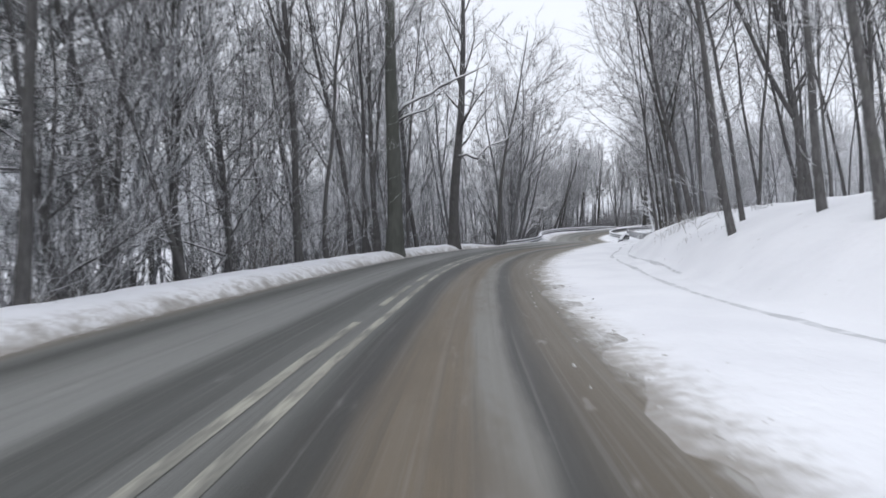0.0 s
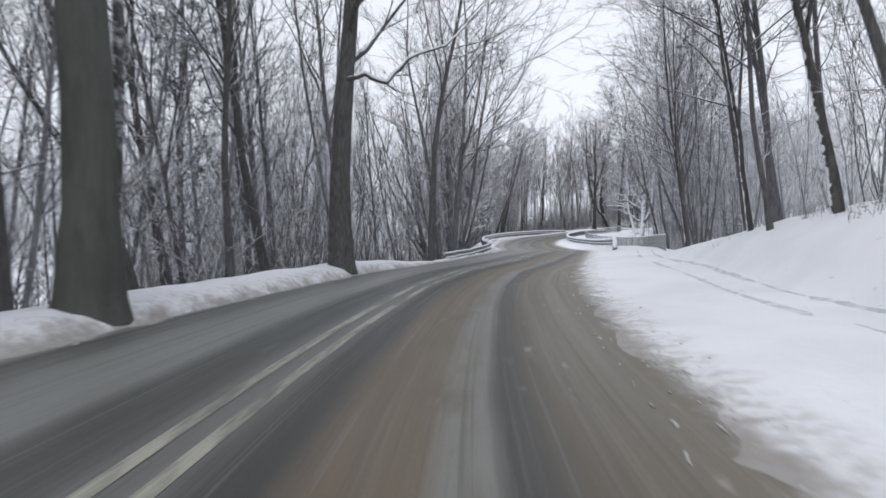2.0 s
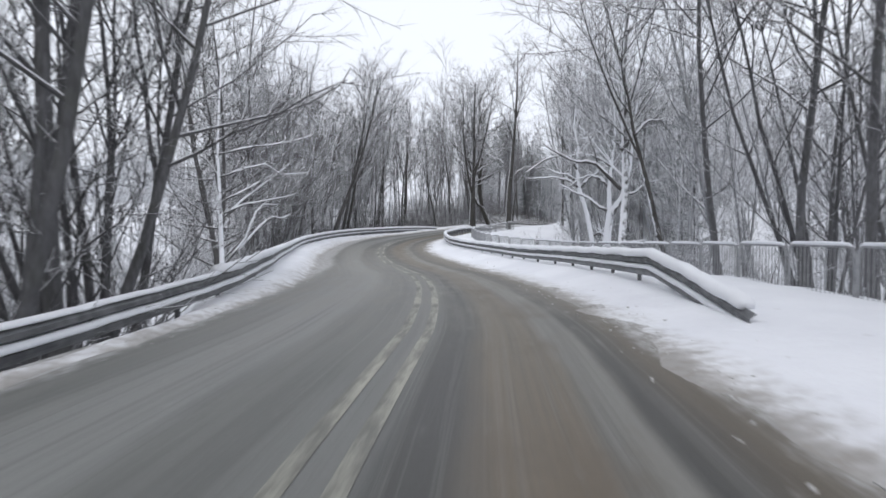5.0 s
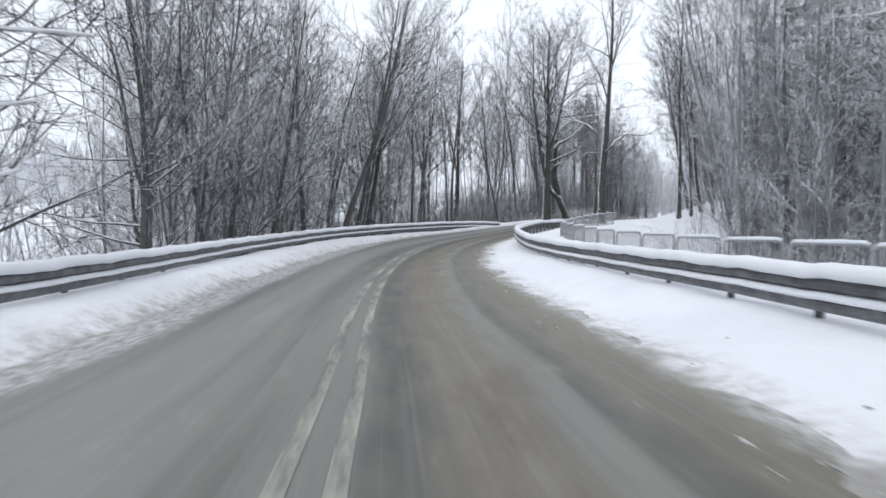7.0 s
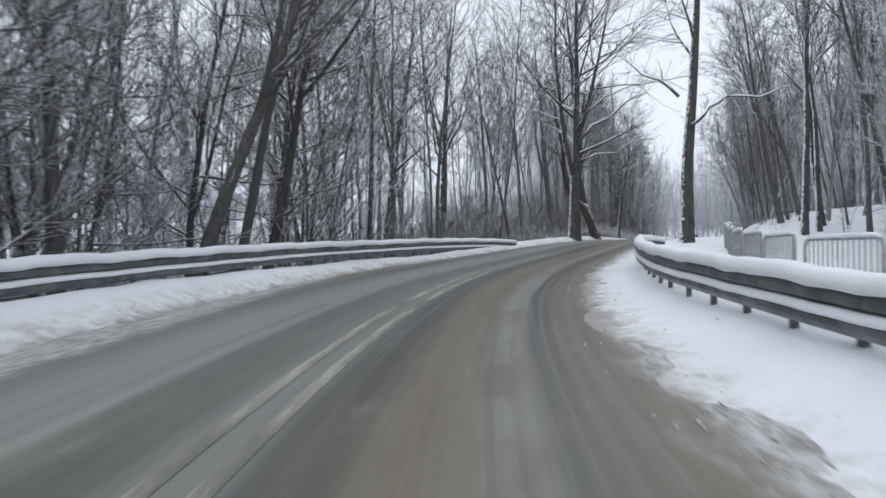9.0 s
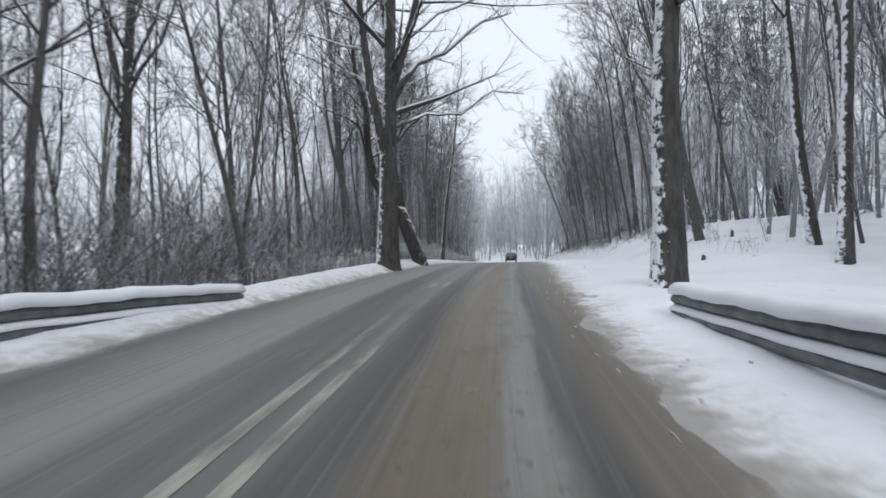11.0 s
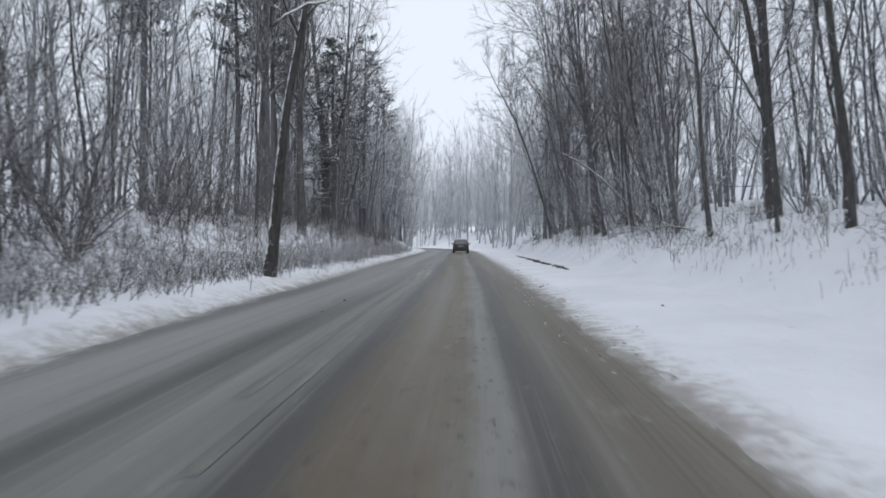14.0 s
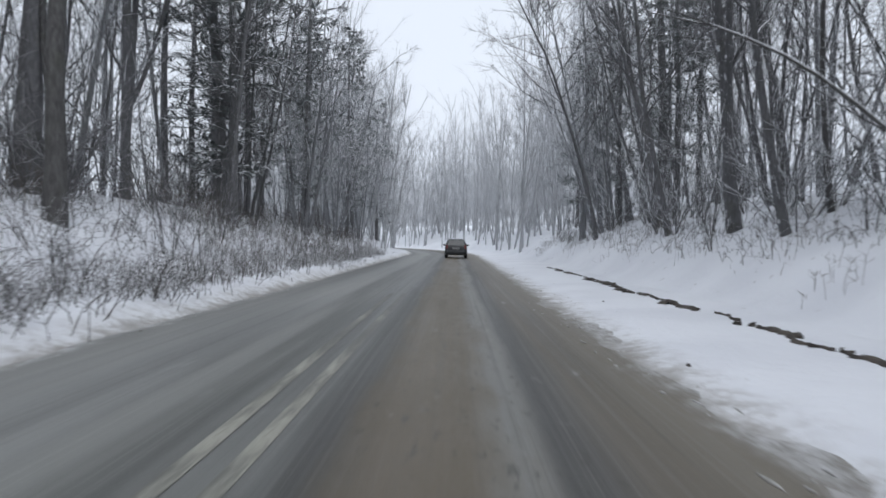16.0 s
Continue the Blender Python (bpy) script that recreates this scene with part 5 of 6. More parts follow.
# ---- pines ----
def make_pine(seed, height, spread, label, low=0.12, needles=None):
    rnd = random.Random(seed)
    root = new("pine_tree")
    tagged(root, label, "pine tree", "snowy pines by the road")
    v, f = tubes([([(0, 0, -0.3), (0.1, 0, height * 0.35), (0, 0.15, height * 0.7), (0, 0, height)], [0.17, 0.13, 0.08, 0.02], 7)])
    mesh_object("trunk", v, f, M_SOFT, root)
    lines, fol_v, fol_f = [], [], []
    for k in range(74):
        t = low + (0.98 - low) * (k + rnd.random()) / 74
        z = height * t
        reach = spread * (1.05 - t) ** 0.55 * rnd.uniform(0.55, 1.15) * min(1, (t - low + 0.12) * 3.2)
        a = rnd.uniform(0, 6.28)
        c, q = math.cos(a), math.sin(a)
        sag = rnd.uniform(-0.25, 0.12)

        def on(f_):
            return np.array([c * reach * f_, q * reach * f_, z + reach * (0.25 * f_ + sag * f_ * f_ * 2)])
        lines.append(([on(0), on(0.35), on(0.7), on(1)], [0.03, 0.022, 0.014, 0.005], 3))
        for j in range(26):
            p = on(rnd.uniform(0.25, 1.0))
            w = a + rnd.uniform(-1.5, 1.5)
            ln = rnd.uniform(0.25, 0.6)
            tip = p + np.array([math.cos(w) * ln, math.sin(w) * ln, rnd.uniform(-0.25, 0.3)])
            wd = np.array([-math.sin(w), math.cos(w), 0]) * rnd.uniform(0.025, 0.06)
            mid = (p + tip) / 2
            o = len(fol_v)
            fol_v += [p.tolist(), (mid + wd).tolist(), tip.tolist(), (mid - wd).tolist(), (mid + np.array([0, 0, 0.04])).tolist()]
            fol_f += [(o, o + 1, o + 4), (o + 1, o + 2, o + 4), (o + 2, o + 3, o + 4), (o + 3, o, o + 4)]
    v, f = tubes(lines)
    o = len(v)
    mesh_object("crown", list(v) + fol_v, list(f) + [tuple(o + i for i in t) for t in fol_f], needles or M_NEEDLE, root, "loose grey-green needle sprays under snow", smooth=False)
    return root


PINES = [make_pine(500 + k, 13 + 2 * k, 2.7 + 0.3 * k, "grey-green pine with snow on its needles") for k in range(3)]
PINE_SPOTS = [(181, -8.6), (186, -9.6), (191, -8.0), (196, -9.2), (202, -7.8), (209, -8.6), (216, -7.4), (188, -13), (199, -13), (206, -12), (6, -13), (11, -15), (14, -12), (19, -14), (24, -17), (9, -18), (33, -16),
              (43, -14), (196, 13), (187, 10.4), (194, 9.6), (201, 9.0), (204, 12), (214, 11), (208, 15), (90, 19), (97, 20), (104, 19), (110, 18), (115, 20)]
for n, (s, d) in enumerate(PINE_SPOTS):
    m = pose(*spot(s, d), 0, 0, n * 77)
    if n < 3:
        PINES[n].matrix_basis = m
    else:
        copy_thing(PINES[n % 3], m)


PALE_PINES = [make_pine(540 + k, 15 + 2 * k, 3.0 + 0.4 * k, "conifer beyond the railing, haze in its pale needles", 0.08, M_PALENEEDLE) for k in range(2)]
for n, (s, d) in enumerate([(102, 14.5), (113, 14.2), (107.5, 17), (96, 17), (119, 16)]):
    m = pose(*spot(s, d), 0, 0, n * 67)
    if n < 2:
        PALE_PINES[n].matrix_basis = m
    else:
        copy_thing(PALE_PINES[n % 2], m)


TALL_PINES = [make_pine(520 + k, 17 + 1.5 * k, 3.3 + 0.3 * k, "tall pine, bare below, snow-dusted needles on top", 0.42) for k in range(2)]
for n, (s, d) in enumerate([(157, 15.5), (172, -10), (191, 13.0), (150, 16), (172, -12), (178, -11), (184, -12.5), (166, -14)]):
    m = pose(*spot(s, d), 0, 0, n * 91)
    if n < 2:
        TALL_PINES[n].matrix_basis = m
    else:
        copy_thing(TALL_PINES[n % 2], m)


# ---- guard rails ----
def rail_profile():
    """A deep W-shaped steel beam, 0.38 m high, with its thickness drawn a little stronger."""
    face = [(0.0, 0.0), (0.035, 0.02), (0.075, 0.055), (0.075, 0.095), (0.01, 0.135), (0.01, 0.175), (0.075, 0.215), (0.075, 0.255), (0.035, 0.29), (0.0, 0.31)]
    face = [(a, u * 1.22) for a, u in face]
    back = [(a - 0.012, u) for a, u in face[::-1]]
    return face + back


def build_rail(name, s0, s1, offset, heights, side, label, post_step=lambda s: 2.0, dip=None, thin_to=None):
    root = new(name)
    tagged(root, label, "guard rail")

    def lift(s):
        z = float(road_z(s)) + float(np.interp(s, *heights)) - 0.38
        if dip:
            z -= dip * float(np.interp(s, [s0, s0 + 4.0], [1, 0]))
        return z
    prof = [(-side * a, u) for a, u in rail_profile()]
    v, f = sweep(prof, s0, s1, 0.5, offset, lift)
    mesh_object("beam", v, f, M_GALV, root, "dull grey W-shaped steel beam", smooth=False)
    # snow lying on the top edge and in the groove
    rnd = random.Random(3)
    lump = lambda s: 0.012 * math.sin(s * 3.1) + 0.01 * math.sin(s * 7.3 + 1)
    cap = [(-0.12, 0.36), (-0.13, 0.43), (-0.10, 0.49), (-0.045, 0.52), (0.03, 0.515), (0.085, 0.475), (0.115, 0.41), (0.10, 0.365), (0.06, 0.352)]
    if thin_to:
        flat = [(a * 0.7, 0.36 + (u - 0.36) * 0.35) for a, u in cap]
        v, f = sweep([(-side * a, u) for a, u in flat], s0 + 0.3, thin_to, 0.35, offset, lambda s: lift(s) + 0.4 * lump(s))
        mesh_object("snow_cap", v, f, M_SNOW, root, "thin snow on the rail's top")
    v, f = sweep([(-side * a, u) for a, u in cap], thin_to or s0 + 0.3, s1, 0.35, offset, lambda s: lift(s) + lump(s))
    mesh_object("snow_cap", v, f, M_SNOW, root, "soft ridge of snow on the rail's top")
    groove = [(0.012, 0.150), (0.088, 0.132), (0.098, 0.155), (0.08, 0.19), (0.045, 0.212), (0.012, 0.222)]
    v, f = sweep([(-side * a, u) for a, u in groove], s0 + 0.3, s1, 0.35, offset, lambda s: lift(s) + 0.4 * lump(s))
    mesh_object("snow_ledge", v, f, M_SNOW, root, "thin snow in the beam's groove")
    top = 0.8
    bm = bmesh.new()
    box(bm, -0.03, 0.03, -0.05, 0.05, -0.6, top - 0.06, 0.008)
    first = part("post", bm, M_GALV, root, "grey steel post")
    bm = bmesh.new()
    box(bm, -0.06, 0.06, -0.04, 0.04, top - 0.26, top - 0.08, 0.006)
    spacer = part("spacer", bm, M_GALV, root)
    n = 0
    s = s0 + 1.2
    while s < s1:
        x, y = plan(s, offset(s) + side * 0.13)
        i = int(np.argmin(np.abs(AS - s)))
        yaw = math.degrees(math.atan2(-TAN[i][0], TAN[i][1]))
        drop = top - 0.38 - (lift(s) - float(road_z(s)))
        m = pose(float(x), float(y), float(road_z(s)) - drop, 0, 0, yaw)
        x, y = plan(s, offset(s) + side * 0.06)
        m2 = pose(float(x), float(y), float(road_z(s)) - drop, 0, 0, yaw)
        if n == 0:
            first.matrix_basis, spacer.matrix_basis = m, m2
        else:
            share("post", first.data, root, m)
            share("spacer", spacer.data, root, m2)
        s += post_step(s)
        n += 1
    return root


def rail_right(s):
    return float(np.interp(s, [57, 63, 70, 78, 84, 90, 100, 118.6], [3.5, 3.8, 4.3, 4.4, 4.0, 3.1, 2.4, 2.5]))


def rail_left(s):
    return float(np.interp(s, [46, 54, 62, 70, 80, 90, 100, 110, 122], [-4.3, -4.25, -4.3, -4.9, -5.4, -6.2, -6.4, -5.95, -4.6]))


build_rail("guard_rail", 57.0, 118.6, rail_right, ([57, 80, 86, 108, 113, 118.6], [0.80, 0.79, 0.75, 0.77, 0.62, 0.36]), 1, "snow-topped steel guard rail on the bend's inner side", lambda s: 2.0 if s < 83 else 1.05, dip=0.55)
build_rail("guard_rail", 48.2, 120.7, rail_left, ([48, 54, 60, 66, 75, 105, 112, 116, 119, 120.7], [0.26, 0.28, 0.44, 0.68, 0.80, 0.76, 0.66, 0.53, 0.38, 0.25]), -1, "snow-topped steel guard rail along the drop", thin_to=61.0)


# ---- pedestrian railing ----
def build_fence():
    root = new("railing")
    tagged(root, "grey steel footpath railing capped with snow", "railing")
    W, H = 1.9, 1.05
    frame_line = [(-W / 2, -0.25), (-W / 2, H - 0.12), (-W / 2 + 0.04, H - 0.03), (-W / 2 + 0.13, H), (0, H), (W / 2 - 0.13, H), (W / 2 - 0.04, H - 0.03), (W / 2, H - 0.12), (W / 2, -0.25)]
    v, f = tubes([([(0, a, u) for a, u in frame_line], [0.026] * len(frame_line), 8), ([(0, -W / 2, 0.16), (0, W / 2, 0.16)], [0.016, 0.016], 6)])
    panel = mesh_object("panel", v, f, M_FENCE, root, "round-cornered steel frame")
    v, f = tubes([([(0, 0, 0.16), (0, 0, H - 0.01)], [0.010, 0.010], 4)])
    bar = mesh_object("bar", v, f, M_FENCE, panel)
    bar.matrix_basis = pose(0, -W / 2 + W / 15, 0)
    for k in range(2, 15):
        share("bar", bar.data, panel, pose(0, -W / 2 + W * k / 15, 0))
    v, f = tubes([([(0, -W / 2 + 0.05, H + 0.0), (0, -W / 2 + 0.15, H + 0.035), (0, -0.3, H + 0.04), (0, 0.35, H + 0.036), (0, W / 2 - 0.15, H + 0.035), (0, W / 2 - 0.05, H)], [0.015, 0.034, 0.040, 0.036, 0.035, 0.015], 7)])
    mesh_object("snow_cap", v, f, M_SNOW, panel, "snow on the top bar")
    n = 0
    s = 56.5
    while s < FENCE_END:
        d = float(np.interp(s, FENCE_S, FENCE_D))
        x, y = plan(s, d)
        x2, y2 = plan(s + 1.0, float(np.interp(s + 1.0, FENCE_S, FENCE_D)))
        yaw = math.degrees(math.atan2(-(x2 - x), y2 - y))
        m = pose(float(x), float(y), float(road_z(s)) - 0.04 + float(np.interp(s, [104, 113], [0, 0.04])), 0, 0, yaw)
        if n == 0:
            panel.matrix_basis = m
        else:
            p = share("panel", panel.data, root, m)
            tagged(p, "round-cornered steel frame")
            for c in panel.children:
                share(c.name.split(".")[0], c.data, p, c.matrix_basis.copy())
        n += 1
        s += 2.02 / max(0.85, math.hypot(x2 - x, y2 - y))


FENCE_S, FENCE_D, FENCE_END = [55, 62, 70, 80, 90, 100.8, 113.9, 118], [6.1, 6.4, 6.9, 6.9, 5.6, 4.47, 4.9, 5.25], 117.2
build_fence()


# ---- the car ahead ----
def build_car(s, d):
    root = new("car")
    tagged(root, "dark grey hatchback driving on the slushy road", "car")
    W, L, H = 1.72, 4.1, 1.48
    # body: cross sections from the tail forwards; x half width, z bottom, z belt, roof half width, roof height
    secs = [(-2.02, 0.70, 0.38, 0.74, 0.66, 0.76), (-1.98, 0.80, 0.30, 0.88, 0.72, 0.92), (-1.80, 0.845, 0.26, 0.95, 0.66, 1.24), (-1.55, 0.855, 0.24, 0.96, 0.61, 1.42), (-0.9, 0.86, 0.24, 0.95, 0.60, 1.48),
            (0.0, 0.86, 0.24, 0.94, 0.60, 1.47), (0.55, 0.86, 0.24, 0.93, 0.58, 1.36), (1.15, 0.855, 0.24, 0.92, 0.62, 0.98), (1.75, 0.82, 0.28, 0.80, 0.60, 0.84), (2.05, 0.70, 0.36, 0.66, 0.55, 0.68)]
    verts, faces = [], []
    for y, w, zb, zm, rw, zr in secs:
        ring = [(-w * 0.92, y, zb), (-w, y, zb + 0.18), (-w, y, zm - 0.08), (-w * 0.97, y, zm), (-rw, y, zr - 0.05), (-rw * 0.85, y, zr), (rw * 0.85, y, zr), (rw, y, zr - 0.05), (w * 0.97, y, zm), (w, y, zm - 0.08), (w, y, zb + 0.18), (w * 0.92, y, zb)]
        verts += ring
    k = 12
    for i in range(len(secs) - 1):
        for j in range(k):
            q = (j + 1) % k
            faces.append((i * k + j, (i + 1) * k + j, (i + 1) * k + q, i * k + q))
    faces.append(tuple(range(k)))
    faces.append(tuple(range((len(secs) - 1) * k, len(secs) * k))[::-1])
    mesh_object("body", verts, faces, M_PAINT, root, "dark grey painted body")

    def panel(name, quad, mat, label="", lift=0.006):
        q = [Vector(p) for p in quad]
        nrm = (q[1] - q[0]).cross(q[3] - q[0]).normalized() * lift
        v = [p + nrm for p in q] + [p - nrm for p in q]
        f = [(0, 1, 2, 3), (7, 6, 5, 4)] + [(i, i + 4, (i + 1) % 4 + 4, (i + 1) % 4) for i in range(4)]
        return mesh_object(name, v, f, mat, root, label, smooth=False)
    panel("rear_window", [(-0.62, -1.985, 0.95), (0.62, -1.985, 0.95), (0.55, -1.72, 1.36), (-0.55, -1.72, 1.36)], M_GLASS, "dark tinted rear window", 0.035)
    for sx in (-1, 1):
        panel("side_window", [(sx * 0.835, -1.5, 0.97), (sx * 0.835, 0.75, 0.95), (sx * 0.60, 0.35, 1.36), (sx * 0.63, -1.35, 1.37)], M_GLASS, "tinted side glass", 0.02)
        bm = bmesh.new()
        box(bm, -0.09, 0.09, -0.06, 0.06, -0.16, 0.16, 0.03)
        part("tail_light", bm, M_RED, root, "red tail light").matrix_basis = pose(sx * 0.70, -1.955, 0.86)
        bm = bmesh.new()
        box(bm, -0.08, 0.08, -0.05, 0.05, -0.06, 0.06, 0.02)
        part("wing_mirror", bm, M_PAINT, root).matrix_basis = pose(sx * 0.95, 0.62, 1.0)
    bm = bmesh.new()
    box(bm, -0.80, 0.80, -0.08, 0.08, -0.13, 0.13, 0.05)
    part("bumper", bm, M_PAINT, root, "rear bumper spattered with slush").matrix_basis = pose(0, -2.03, 0.45)
    bm = bmesh.new()
    box(bm, -0.26, 0.26, -0.01, 0.01, -0.055, 0.055, 0.004)
    plate = part("number_plate", bm, M_PLATE, root, "dirty white number plate")
    plate.matrix_basis = pose(0, -2.035, 0.74)
    for b in range(6):
        bm = bmesh.new()
        box(bm, -0.022, 0.022, -0.004, 0.004, -0.03, 0.03)
        part("print_bar", bm, M_BARS, plate).matrix_basis = pose(-0.18 + b * 0.072, -0.012, 0)
    bm = bmesh.new()
    box(bm, -0.5, 0.5, -0.1, 0.1, -0.02, 0.02, 0.012)
    part("roof_spoiler", bm, M_PAINT, root).matrix_basis = pose(0, -1.66, 1.44)
    for sx in (-1, 1):
        for y in (-1.3, 1.3):
            bm = bmesh.new()
            r = bmesh.ops.create_cone(bm, cap_ends=True, segments=24, radius1=0.31, radius2=0.31, depth=0.2, matrix=Matrix.Rotation(math.pi / 2, 4, "Y"))
            bmesh.ops.bevel(bm, geom=[e for e in bm.edges if len(e.link_faces) == 2 and any(len(f.verts) > 4 for f in e.link_faces)], offset=0.03, segments=2, affect="EDGES")
            w = part("tyre", bm, M_RUBBER, root, "black winter tyre")
            w.matrix_basis = pose(sx * 0.76, y, 0.31)
            bm = bmesh.new()
            bmesh.ops.create_cone(bm, cap_ends=True, segments=16, radius1=0.2, radius2=0.17, depth=0.04, matrix=Matrix.Rotation(sx * math.pi / 2, 4, "Y"))
            part("rim", bm, M_RIM, w).matrix_basis = pose(sx * 0.10, 0, 0)
    i = int(np.argmin(np.abs(AS - s)))
    yaw = math.degrees(math.atan2(-TAN[i][0], TAN[i][1]))
    x, y = plan(s, d)
    root.matrix_basis = pose(float(x), float(y), float(road_z(s)) + 0.02, 0, 0, yaw)


build_car(207.0, 0.1)


# ---- small things on the snow ----
def build_weeds():
    """Dry stems, brambles and grass that stick out of the snow on the banks, in loose tufts."""
    rnd = random.Random(77)
    lines = []
    for side, s0, s1, tufts in (("l", 120, 150, 90), ("l", 150, 205, 260), ("r", 148, 205, 130), ("l", 0, 44, 60), ("r", 128, 148, 10), ("r", 20, 50, 14)):
        for _ in range(tufts):
            sc = rnd.uniform(s0, s1)
            f = rnd.random()
            dc = float(left_edge(sc)) - 1.1 - 6.5 * f if side == "l" else 6.0 + 4.5 * f
            tall = rnd.choice((0.2, 0.3, 0.4, 0.6, 0.9, 1.2)) * (1.0 if side == "l" else 0.6)
            for _ in range(rnd.randint(5, 16)):
                s, d = sc + rnd.gauss(0, 0.45), dc + rnd.gauss(0, 0.3)
                if left_edge(s) - 0.9 < d < right_edge(s) + 0.9:
                    continue
                x, y, z = spot(s, d)
                a, h = rnd.uniform(0, 6.28), tall * rnd.uniform(0.5, 1.3)
                k = rnd.uniform(0.1, 0.9)
                tip = (x + math.cos(a) * h * k, y + math.sin(a) * h * k, z + h * (1.05 - 0.75 * k))
                mid = (x + math.cos(a) * h * k * 0.3, y + math.sin(a) * h * k * 0.3, z + h * 0.6)
                lines.append(([(x, y, z - 0.05), mid, tip], [0.006, 0.005, 0.0] if side == "l" else [0.004, 0.0035, 0.0], 3))
                if tall > 0.5:
                    for _ in range(3):
                        b = rnd.uniform(0, 6.28)
                        p = np.array(mid) * rnd.uniform(0.0, 1.0)
                        t_ = rnd.random()
                        p = np.array(mid) * (1 - t_) + np.array(tip) * t_
                        lines.append(([p, p + np.array([math.cos(b), math.sin(b), 0.7]) * 0.25 * tall], [0.005, 0.0], 3))
    v, f = tubes(lines)
    tagged(mesh_object("dry_weeds", v, f, M_WEED), "dry brown stems sticking out of the snow", "dry weeds", kind="stuff")


build_weeds()


def build_clods():
    """Lumps of snow and slush ploughed up along the road's edges."""
    rnd = random.Random(5)
    bm = bmesh.new()
    bmesh.ops.create_icosphere(bm, subdivisions=1, radius=1.0)
    bv = [v.co.copy() for v in bm.verts]
    bf = [tuple(v.index for v in f.verts) for f in bm.faces]
    bm.free()
    verts, faces = [], []
    for _ in range(2600):
        s = rnd.uniform(2, 205)
        if rnd.random() < 0.5:
            d = float(right_edge(s)) + abs(rnd.gauss(0, 0.4)) - 0.08
        else:
            d = float(left_edge(s)) - abs(rnd.gauss(0, 0.3)) + 0.2
        x, y, z = spot(s, d)
        z = max(z, float(road_z(s)) + 0.01)
        r = rnd.uniform(0.005, 0.018) * (1.5 if rnd.random() < 0.06 else 1.0)
        o = len(verts)
        for c in bv:
            k = r * rnd.uniform(0.7, 1.3)
            verts.append((x + c.x * k, y + c.y * k, z + 0.1 * r + c.z * k * 0.5))
        faces += [tuple(o + i for i in q) for q in bf]
    tagged(mesh_object("slush_lumps", verts, faces, M_SLUSH), "small lumps of ploughed snow along the road", "snow lumps", kind="stuff")


build_clods()


def build_ridges():
    """Thin broken ridges of slush that tyres have pushed to the road's edge."""
    rnd = random.Random(23)
    lines = []
    for _ in range(650):
        s0, ln = rnd.uniform(0, 172), rnd.choice((0.05, 0.08, 0.12, 0.18, 0.25))
        d0 = float(right_edge(s0)) + rnd.uniform(-0.5, 0.4)
        drift, w0 = rnd.uniform(-0.12, 0.12), rnd.uniform(0.006, 0.015)
        pts, rad = [], []
        n = 4
        for k in range(n + 1):
            t = k / n
            s = s0 + ln * t
            d = d0 + float(right_edge(s)) - float(right_edge(s0)) + drift * ln * t + rnd.gauss(0, 0.006)
            x, y, z = spot(s, d)
            pts.append((x, y, max(z, float(road_z(s)) + 0.018) - 0.5 * w0))
            rad.append(0.0 if k == n else 0.004 if k == 0 else w0 * rnd.uniform(0.5, 1.3))
        lines.append((pts, rad, 6))
    v, f = tubes(lines)
    tagged(mesh_object("slush_ridges", v, f, M_SLUSH), "thin broken slush ridges along the road's edge", "slush", kind="stuff")


build_ridges()


def build_ditch():
    """Broken patches of bare wet earth where water has cut through the snow."""
    rnd = random.Random(9)
    verts, faces = [], []
    for s0, s1, strength in ((163.4, 187.5, 1.0),):
        s = s0
        while s < s1:
            ln = rnd.choice((0.15, 0.25, 0.4, 0.7, 1.1))
            wide = strength * rnd.choice((0.03, 0.05, 0.08, 0.14, 0.20)) * float(np.interp(s, [163, 167, 172, 178, 187], [0.5, 0.8, 1.2, 1.2, 0.8]))
            mid_d = float(np.interp(s, [127.5, 131.5, 139, 141, 163.5, 169, 173, 178, 187], [4.86, 4.34, 3.6, 3.45, 4.29, 4.18, 4.42, 4.5, 4.5]))
            c0 = mid_d + 0.05 * math.sin(s * 1.3) + rnd.uniform(-0.16, 0.16)
            n = max(3, int(ln / 0.07))
            base = len(verts)
            for i in range(n + 1):
                t = i / n
                w = wide * math.sin(math.pi * min(0.97, max(0.03, t))) ** 0.6 * rnd.uniform(0.4, 1.5)
                c = c0 + 0.05 * math.sin(s * 3 + t * 5) + rnd.uniform(-0.03, 0.03)
                for k in (-1, -0.4, 0.4, 1):
                    x, y = plan(s + ln * t, c + k * w)
                    verts.append((float(x), float(y), float(ground(s + ln * t, c + k * w)) + (0.03 if abs(k) < 1 else -0.03) + rnd.uniform(-0.012, 0.02)))
            for i in range(n):
                for j in range(3):
                    o = base + i * 4 + j
                    faces.append((o, o + 1, o + 5, o + 4))
            s += ln * rnd.uniform(0.5, 1.35) / (1.0 if strength == 1.0 else 0.6)
    tagged(mesh_object("earth_trim", verts, faces, M_EARTH), "wet dark earth showing through the snow", "bare earth", kind="structure")


build_ditch()


